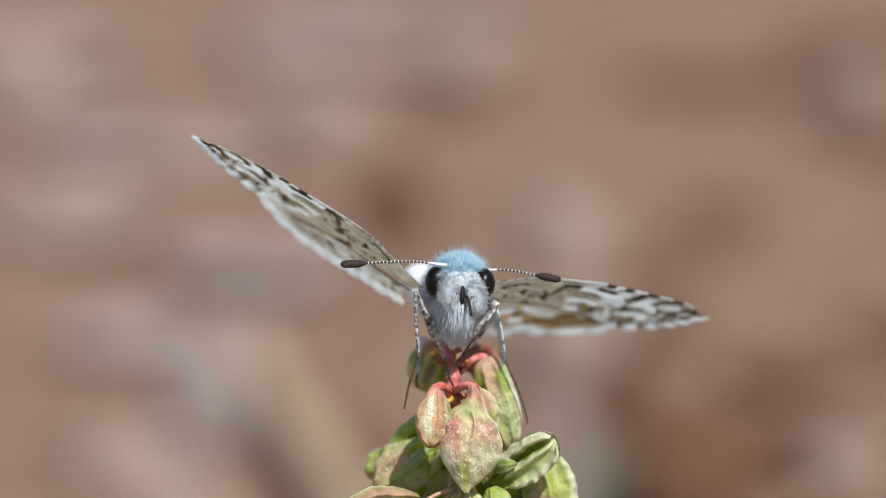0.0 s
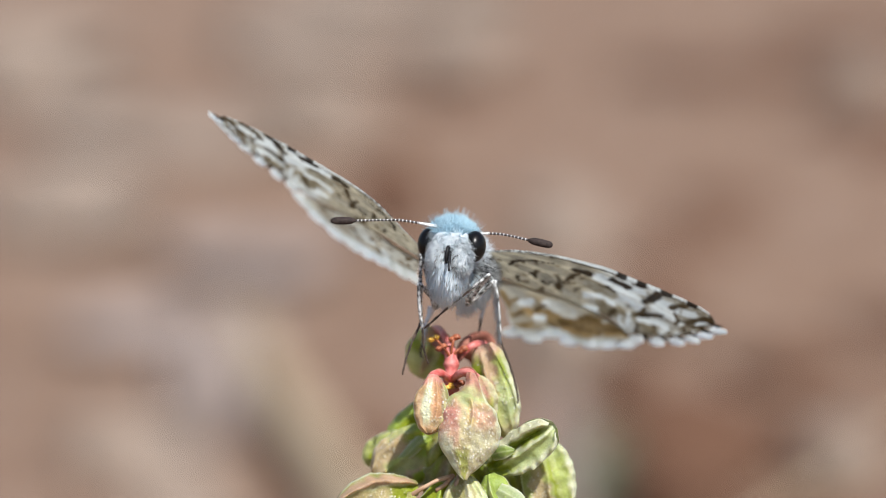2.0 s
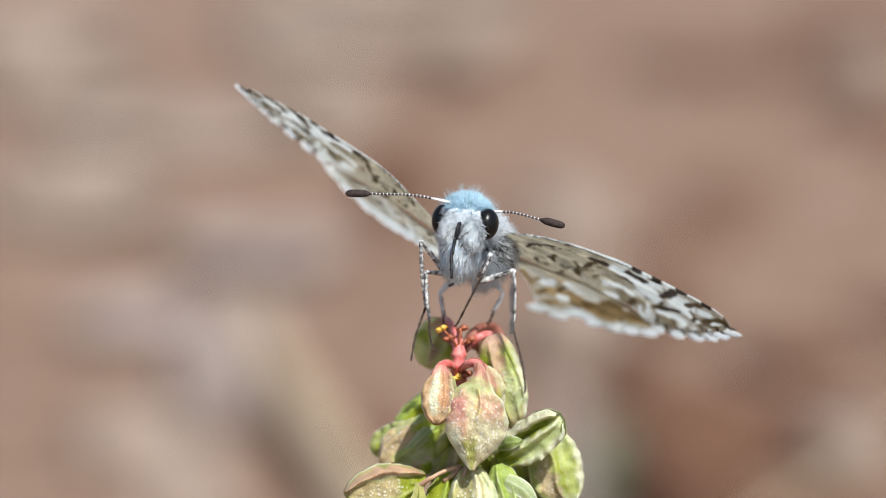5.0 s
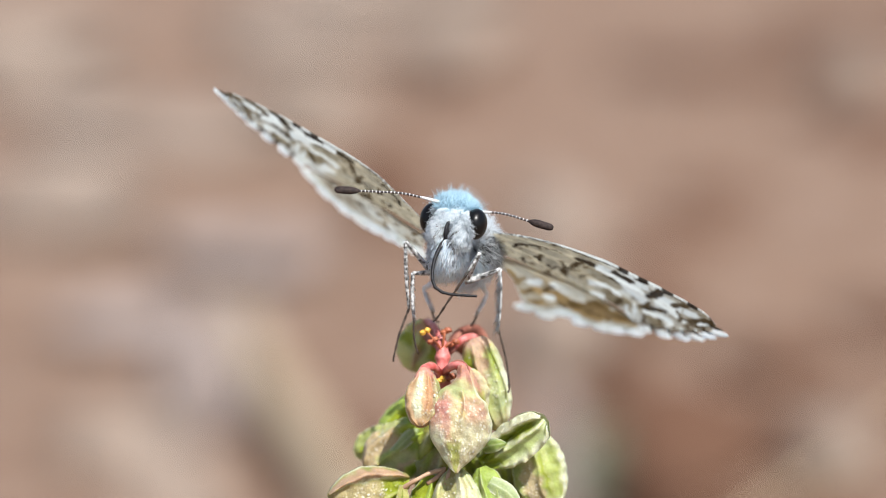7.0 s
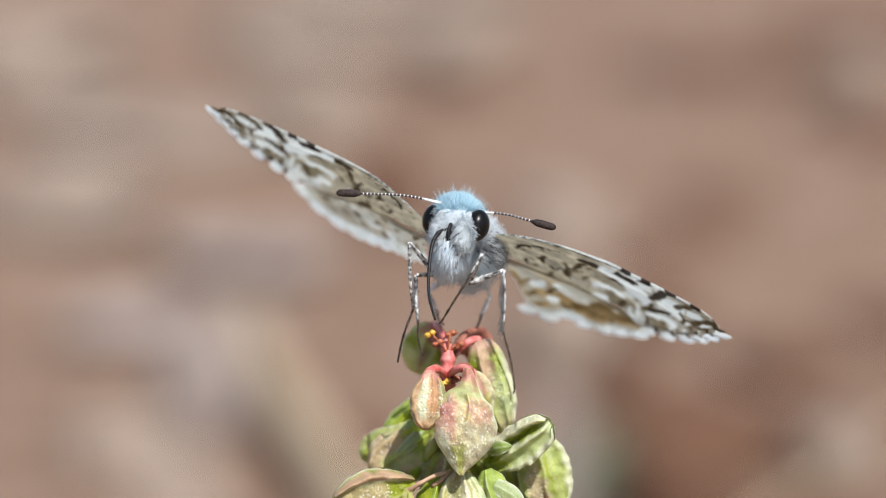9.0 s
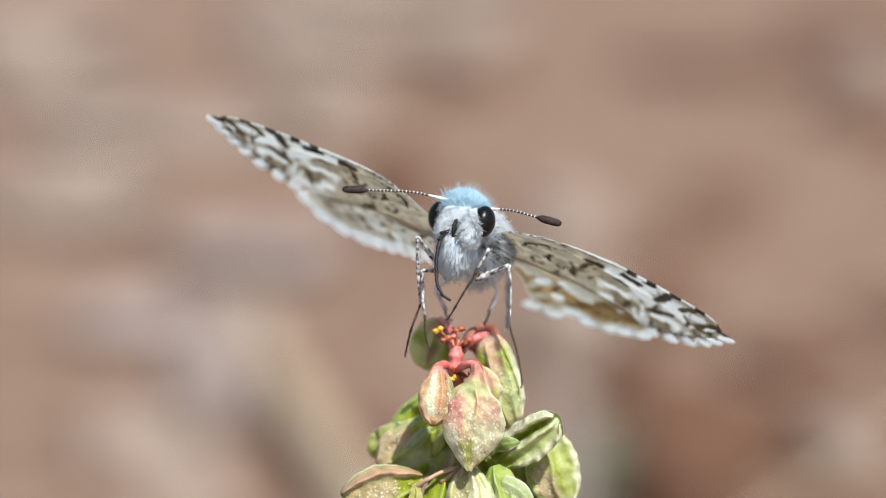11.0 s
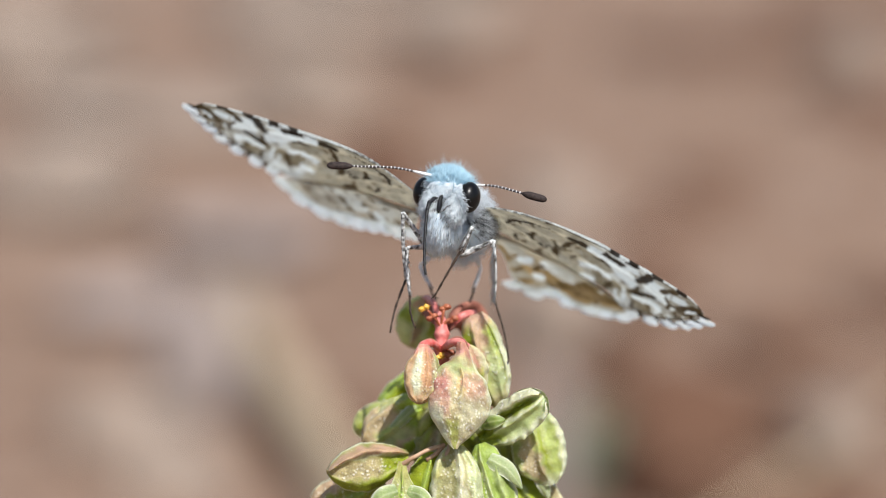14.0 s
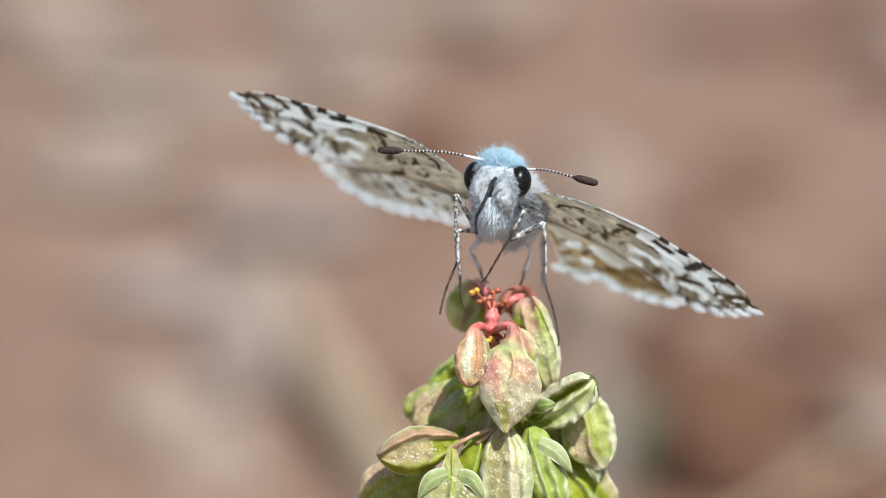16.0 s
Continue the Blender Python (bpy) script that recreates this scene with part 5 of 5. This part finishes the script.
def make_leg(parent, name):
    hip, knee, foot, ankle = LEGS[name]
    hip, knee = Vector(hip), Vector(knee)
    foot = (BODY[REST][1].inverted() @ (TOP + Vector(foot) * MM)) / MM
    a, b = leg_poses(hip, knee, foot)
    rnd = random.Random(name)
    skin = PALE_LEG if name.startswith("hind") else LEG
    la, lb = (knee - hip).length, (foot - knee).length
    root = 0.7 if name == "fore_right" else 0.0               # how far it goes on into the chest
    path = [Vector((0.5 * root * (1 - i / 10) ** 3, 0.04 * math.sin(math.pi * i / 10), (la + root) * i / 10 - root)) for i in range(11)]
    femur = part("femur", tube(path, [0.2, 0.21, 0.205, 0.195, 0.18, 0.165, 0.15, 0.14, 0.13, 0.12, 0.105], 12, 0.75), skin, parent)
    ankle = b.inverted() @ Vector(ankle)
    path = smooth_path([(0, 0, 0), ankle * 0.5 + Vector((0, -0.08, 0)), ankle], 8)
    tibia = part("tibia", tube(path, [0.105 - 0.025 * i / len(path) for i in range(len(path))], 10), skin, parent)
    end = Vector((0, 0, lb))
    path = smooth_path([ankle, ankle.lerp(end, 0.5) + Vector((0, -0.1, 0)), ankle.lerp(end, 0.9), end + Vector((0.08, 0.1, 0))], 10)
    tarsus = part("tarsus", tube(path, [(0.068 + 0.012 * math.cos(i * 1.25)) * (1.05 - 0.4 * i / len(path)) for i in range(len(path))], 8), TARSUS, tibia, "thin dark foot")
    hairs = ([], [])
    for _ in range(520 if name == "mid_left" else 130):                                      # fine pale hairs and a few spurs
        s = rnd.uniform(0.02, 1.0)
        root = ankle * s
        q = rnd.uniform(0, 6.28)
        way = (Vector((math.cos(q) * 0.5, math.sin(q) * 0.5, 0)) + ankle.normalized()).normalized()
        n = way.orthogonal().normalized() * 0.018
        i = len(hairs[0])
        if name == "mid_left":                                # the fluffy shin
            n, way = n * 0.8, (way + Vector((0.5, 0.2, 0))).normalized()
        hairs[0].extend([root + n, root - n, root + way.cross(n), root + way * rnd.uniform(0.2, 0.5) * (1.35 if name == "mid_left" else 1.0)])
        hairs[1].extend([(i, i + 1, i + 3), (i + 1, i + 2, i + 3), (i + 2, i, i + 3)])
    part("leg_hair", hairs, WHITE, tibia)
    femur.matrix_basis, tibia.matrix_basis = metric(a), metric(b)
    return name, femur, tibia, hip, la, lb, knee - hip


def metric(m):
    """A pose in mm as one in metres."""
    m = m.copy()
    m.translation = m.translation * MM
    return m


PIECES, PIECE = 16, 0.44


def turned(mesh, degrees=-18.0):
    """The head looks a little to the side of the body."""
    c = Vector((0.05, -3.15, 2.2))
    m = Matrix.Rotation(radians(degrees), 3, "Z")
    return [m @ (Vector(v) - c) + c for v in mesh[0]], mesh[1]


def make_butterfly():
    bug = new("butterfly")
    bug.matrix_basis = BODY[0][1]
    tagged(bug, "checkered white and brown butterfly with spread wings on the spike", "butterfly")
    part("thorax", egg((1.0, 1.2, 1.4), (1.35, 2.9, 1.6), 24, 32, 0.05), SKIN, bug)
    part("thorax_fur", fur((1.0, 1.2, 1.4), (1.35, 2.9, 1.6), 4200, 0.85, 0.042, (0, 0.35, 0.15), lambda n: 0.9 if n.y < 0.6 and n.z > -0.2 else 0.35, 1), WHITE, bug, "long white hair")
    part("side_fur", fur((0.65, 0.4, 1.0), (1.75, 2.5, 1.65), 1500, 0.85, 0.034, (0.5, -0.3, -0.5), lambda n: 0.9 if n.x > 0.35 and n.y < 0.1 and n.z > -0.25 else 0.0, 2), GREY, bug, "grey and black hair")
    part("flank_fur", fur((0.65, 0.2, 0.9), (1.6, 2.5, 1.6), 1300, 0.8, 0.032, (0.3, -0.3, -0.9), lambda n: 0.9 if n.x > 0.1 and n.y < 0.2 and n.z < 0.1 else 0.0, 22), CHEST, bug, "pale flank hair")
    part("chest", egg((0.1, -3.0, 0.72), (0.8, 1.5, 1.4), 20, 28, 0.05), SKIN, bug)
    front = lambda n: 1.0 if n.y < 0.3 else 0.05
    part("chest_coat", scales((0.1, -3.0, 0.72), (0.8, 1.5, 1.4), 3800, 0.7, 0.044, (0, 0, -1), front, 33, 0.16, 0.35), CHEST, bug, "blue-white chest scales")
    part("chest_fur", fur((0.1, -3.0, 0.72), (0.8, 1.5, 1.4), 1900, 0.75, 0.026, (0, -0.1, -1.5), front, 3), CHEST, bug, "long blue-white chest hair")
    part("chest_streak", fur((0.1, -3.0, 0.72), (0.82, 1.52, 1.42), 60, 0.7, 0.04, (0, -0.15, -1.6), lambda n: 1.0 if n.y < -0.1 and n.z < 0.3 else 0.0, 13), GREY, bug, "dark streaks in the chest hair")
    path = smooth_path([(0.5, 2.5, 1.2), (0.7, 5.0, 1.9), (0.8, 8.0, 2.6), (0.8, 10.8, 3.0)], 10)
    part("abdomen", tube(path, [1.2 * math.sin(math.pi * (0.25 + 0.7 * i / len(path))) + 0.1 + 0.05 * math.cos(i * 1.9) for i in range(len(path))], 24), SKIN, bug)
    head = part("head", turned(egg((0.15, -3.15, 2.2), (1.25, 1.15, 1.25), 22, 30, 0.04)), SKIN, bug)
    at, size = (0.15, -3.15, 2.2), (1.25, 1.15, 1.25)
    part("crown_hair", turned(joined(fur(at, size, 5200, 0.5, 0.026, (0, -0.1, 0.4), lambda n: 1.0 if n.z > 0.42 and abs(n.x) < 0.85 else (0.75 if n.z > 0.1 and n.y < 0 and abs(n.x) < 0.5 + 0.4 * n.z else (0.6 if n.y > 0 and n.z > 0.1 else 0.0)), 4), fur(at, size, 420, 0.9, 0.016, (0, 0.1, 0.3), lambda n: 1.0 if n.z > 0.35 else 0.0, 44))), BLUE, head, "pale blue crown hair")
    part("face_hair", turned(scales(at, (1.2, 1.14, 1.24), 5200, 0.5, 0.046, (0, -0.3, -0.5), lambda n: 1.0 if n.y < 0.0 and n.z < 0.45 and -0.97 < n.x < 0.8 else 0.0, 5, 0.55)), SCALE, head, "white face scales")
    part("neck_hair", fur((0.2, -2.0, 2.0), (1.3, 1.2, 1.3), 2600, 0.7, 0.034, (0, 0.1, 0.1), lambda n: 0.9 if n.z > -0.5 else 0.1, 6), WHITE, head, "white collar hair")
    for side in (-1, 1):
        at2 = (0.42 + side * 0.55, -4.05, 1.38)
        palp = part("palp", turned(egg(at2, (0.46, 0.55, 0.78), 16, 20, 0.08, side)), SKIN, head)
        part("palp_hair", turned(scales(at2, (0.44, 0.53, 0.76), 2700, 0.43, 0.048, (side * 0.25, -0.3, -0.7), lambda n: 1.0 if n.y < 0.5 and n.x * side > -0.75 else 0.1, 8 + side, 0.6, 1.1)), SCALE, palp, "fluffy white scales")
        part("palp_fluff", turned(fur(at2, (0.47, 0.56, 0.8), 700, 0.5, 0.03, (side * 0.2, -0.3, -0.4), lambda n: 1.0 if n.y < 0.4 and n.x * side > -0.6 else 0.0, 28 + side)), WHITE, palp, "white fluff")
        part("palp_bristle", turned(fur(at2, (0.46, 0.55, 0.78), 90, 0.5, 0.05, (0, -0.2, -0.6), lambda n: 1.0 if n.y < 0 and n.x * side < 0.2 and n.z < 0.5 else 0.0, 18 + side)), DUSKY, palp, "sparse dark scales")
        part("eye", turned(egg((0.2 + side * 1.27, -3.4, 2.15), (0.6, 0.74, 0.84), 28, 36)), EYE, head, "glossy black eye")
    part("mouth", turned(egg((0.43, -4.62, 1.42), (0.14, 0.34, 0.52), 14, 16, 0.1)), HORN, head, "black mouth slit between the palps")
    make_antenna(head, -1, (-6.45, -3.4, 2.72))
    make_antenna(head, 1, (5.42, -4.37, 2.6))
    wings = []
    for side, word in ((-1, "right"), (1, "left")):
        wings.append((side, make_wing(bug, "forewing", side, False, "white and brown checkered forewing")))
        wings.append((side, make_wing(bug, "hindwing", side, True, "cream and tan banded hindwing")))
    legs = [make_leg(bug, name) for name in LEGS]
    sucker = []
    for i in range(PIECES):
        path = [Vector((0, 0, (PIECE + 0.2) * k / 5 - 0.1)) for k in range(6)]
        w = 0.122 - 0.055 * i / PIECES
        sucker.append(part("proboscis_piece", tube(path, [w * 0.9, w, w, w, w, w * 0.9], 10), HORN, bug, "thin black proboscis"))
    return bug, wings, legs, sucker


bug, wings, legs, sucker = make_butterfly()

# how the proboscis lies, second by second: across and up in the butterfly's space
SIPS = []


def sip(t, *points):
    SIPS.append((t, points))


def place_sucker(points):
    """The poses of the pieces along the curve; those that it is too short for stay rolled up in the mouth."""
    deep = abs(points[1][0] - points[0][0]) > 0.35            # it leaves the face sideways, under the hair
    p = [Vector((x + 0.22, ((-4.2, -5.1) if deep else (-5.2, -5.8))[min(i, 1)] if i < 2 else -5.7, 1.6 + (z - 2.0) * 1.1 if i else z - 0.25)) for i, (x, z) in enumerate(points)]
    dense = smooth_path([Vector((points[0][0] + 0.3, -3.6, points[0][1]))] + p, 30)
    run = [0.0]
    for a, b in zip(dense, dense[1:]):
        run.append(run[-1] + (b - a).length)
    out = []
    spare = max(0, PIECES - int(run[-1] / PIECE))
    for i in range(PIECES):
        s = max(0.0, (i - spare)) * PIECE if i >= spare else 0.0
        ends = []
        for q in (s, min(run[-1], s + PIECE)):
            k = max(0, min(len(run) - 2, int(np.searchsorted(run, q)) - 1))
            f = (q - run[k]) / max(1e-6, run[k + 1] - run[k])
            ends.append(dense[k].lerp(dense[k + 1], f))
        out.append(metric(axes(ends[0], ends[1] + Vector((0, -0.001, 0)), ends[0] + Vector((1, 0.2, 0.1)))))
    return out


def motions():
    walk(bug, BODY)
    flap = (                                                  # seconds; lift, tilt and turn of the right pair, then of the left pair
        (0.0, 38.0, -4, -0.3, 6.0, -13.4, -1.6), (0.5, 40.5, -4.8, -2.0, 3.8, -16, -0.5), (1.0, 40.2, -5.9, -2.0, 1.4, -16.8, 0.5), (1.5, 40.7, -7.2, -1.5, 0.9, -16.4, 0.7),
        (2.0, 35.9, -10.2, -1.5, 1.0, -16.9, 1.2), (2.5, 33.8, -12.6, -1.4, -0.7, -18, 1.9), (3.0, 31.1, -14.2, -1.3, -2.5, -19, 2.0), (3.5, 32.0, -14, -1.3, -3.4, -18.5, 2.0))
    flap += (
        (3.7, 32.9, -13, -1.5, -3.6, -17, 1.5), (5.8, 34.8, -8.8, -0.5, -0.4, -12, 0.0), (6.0, 33.2, -8.8, -0.5, 0.8, -11.5, -0.3), (6.5, 31.7, -9.3, -0.4, -0.4, -12.6, -0.4),
        (7.0, 31.6, -10.2, 0.2, -1.5, -13, -0.6), (7.5, 30.2, -11, 0.3, -1.7, -12.6, -0.9), (8.0, 28.8, -12.4, 0.7, -2.1, -13.5, -1.0), (8.5, 28.4, -12.9, 0.4, -2.6, -13.5, -1.0))
    flap += (
        (9.0, 28.6, -13.4, 0.4, -2.6, -13.2, -0.9), (9.2, 28.9, -13, 0.4, -2.7, -13.4, -0.8), (11.3, 25.2, -16.5, 0.5, -4.8, -12.7, 0.7), (11.5, 25.0, -16.8, 0.6, -5.0, -12.6, 0.7),
        (12.0, 24.2, -17, 0.6, -5.6, -12.5, 0.7), (12.5, 23.6, -17, 0.6, -6.0, -12.4, 0.6), (13.0, 22.9, -17, 0.6, -5.4, -13.3, 0.6), (13.5, 23.1, -17, 0.6, -5.7, -13.2, 0.5))
    flap += (
        (14.0, 22.6, -16.6, 0.6, -6.1, -13.8, 0.3), (14.5, 22.4, -16.6, 0.6, -6.9, -13.2, 0.4), (15.0, 22.1, -16.5, 0.6, -6.7, -12.9, 0.2), (15.5, 22.2, -17, 0.6, -7.0, -12.9, 0.4),
        (16.0, 21.9, -17, 0.7, -7.6, -12.9, 0.3))
    for side, wing in wings:
        walk(wing, [(t, pose(side * HINGE.x * MM, HINGE.y * MM, HINGE.z * MM, tilt_a if side < 0 else tilt_b, -side * (lift_a if side < 0 else lift_b), turn_a if side < 0 else turn_b))
                    for t, lift_a, tilt_a, turn_a, lift_b, tilt_b, turn_b in flap])
    shifted = {"fore_right": Vector((-0.45, 0, 0.3)), "mid_left": Vector((0.5, 0, 0.1))}       # while the butterfly crouches
    for name, femur, tibia, at_rest, la, lb, pole in legs:
        rows_a, rows_b = [], []
        keys = STEPS[name]
        for t, m in BODY:
            hip = at_rest + shifted.get(name, Vector()) * max(0.0, 1 - t / 1.5)
            at = Vector([np.interp(t, [k[0] for k in keys], [k[i] for k in keys]) for i in (1, 2, 3)])
            foot = (m.inverted() @ (TOP + at * MM)) / MM
            way = foot - hip
            d = min(way.length, (la + lb) * 0.995)
            d = max(d, abs(la - lb) + 0.05)
            way.normalize()
            foot = hip + way * d
            along = (la * la - lb * lb + d * d) / (2 * d)
            high = math.sqrt(max(0.0, la * la - along * along))
            bend = pole.lerp(Vector((-1.9, -1.0, 0.6)), max(0.0, min(1.0, 2.6 - t))) if name == "fore_right" else pole
            up = (bend - way * bend.dot(way)).normalized()
            knee = hip + way * along + up * high
            a, b = leg_poses(hip, knee, foot)
            rows_a.append((t, metric(a))), rows_b.append((t, metric(b)))
        walk(femur, rows_a), walk(tibia, rows_b)
    sip(0.0, (-0.11, 1.52), (-0.01, 0.76))
    sip(1.5, (-0.09, 1.53), (0.01, 0.87))
    sip(2.0, (-0.16, 1.65), (-0.11, 0.74))
    sip(2.5, (-0.38, 2.0), (-0.42, 0.24), (-0.27, 1.03))
    sip(3.0, (-0.3, 2.1), (-0.74, 1.95), (-0.76, -0.14), (-0.72, -2.6))
    sip(3.5, (-0.3, 2.0), (-0.72, 1.85), (-0.49, -0.68), (0.09, -3.5))
    sip(3.7, (-0.3, 2.0), (-0.72, 1.8), (-0.5, -0.7), (0.05, -3.5))
    sip(5.8, (-0.3, 1.9), (-0.2, 0.5), (-0.1, 1.1))
    sip(6.0, (-0.38, 2.0), (-0.06, 0.44), (-0.07, 1.27))
    sip(6.5, (-0.29, 1.85), (-0.99, 1.42), (-0.59, -0.83), (0.35, -3.3))
    sip(7.0, (-0.21, 1.71), (-0.61, 0.41), (-0.47, -0.81), (0.22, -1.25), (1.9, -1.13))
    sip(7.5, (-0.27, 1.7), (-0.71, 1.01), (-0.42, -1.11), (-0.26, 0.16))
    sip(8.0, (-0.28, 1.39), (-0.72, -0.07), (-0.19, -1.06), (0.84, -1.27))
    sip(8.5, (-0.25, 1.57), (-0.49, 0.76), (-0.13, -0.42), (0.85, -1.19))
    sip(9.0, (-0.26, 2.04), (-1.01, 1.31), (-0.81, -1.13), (-0.11, -2.72))
    sip(9.2, (-0.3, 1.88), (-0.93, 1.33), (-0.3, -0.61), (2.41, -1.42))
    sip(11.3, (-0.35, 1.79), (-0.96, 1.33), (-0.69, -1.4), (-0.08, -1.78))
    sip(11.5, (-0.3, 1.89), (-0.8, 1.51), (-0.72, -1.03))
    sip(12.0, (-0.36, 1.89), (-0.94, 1.65), (-0.42, 0.12), (0.61, -1.27))
    sip(12.5, (-0.32, 1.58), (-0.8, 1.05), (-0.49, -0.29), (-0.04, -1.06), (0.23, -0.8), (0.01, -0.07))
    sip(13.0, (-0.3, 2.3), (-0.80, 2.15), (-0.62, 0.4), (-0.36, -1.9))
    sip(13.5, (-0.28, 2.19), (-1.04, 1.93), (-0.46, -1.22), (0.26, -1.89))
    sip(14.0, (-0.26, 2.04), (-0.88, 1.64), (-0.49, -1.38), (-0.06, -1.78))
    sip(14.5, (-0.29, 2.04), (-0.26, 0.51), (-0.35, -1.41))
    sip(15.0, (-0.28, 2.2), (-0.51, 0.78), (-0.78, -1.2))
    sip(15.5, (-0.17, 2.06), (-0.26, 0.51), (-0.36, -1.17))
    sip(16.0, (-0.2, 2.06), (-0.53, 0.93), (-0.79, 0.13), (-0.53, -0.82))
    placed = [(t, place_sucker(points)) for t, points in SIPS]
    for i, piece in enumerate(sucker):
        walk(piece, [(t, poses[i]) for t, poses in placed])


motions()
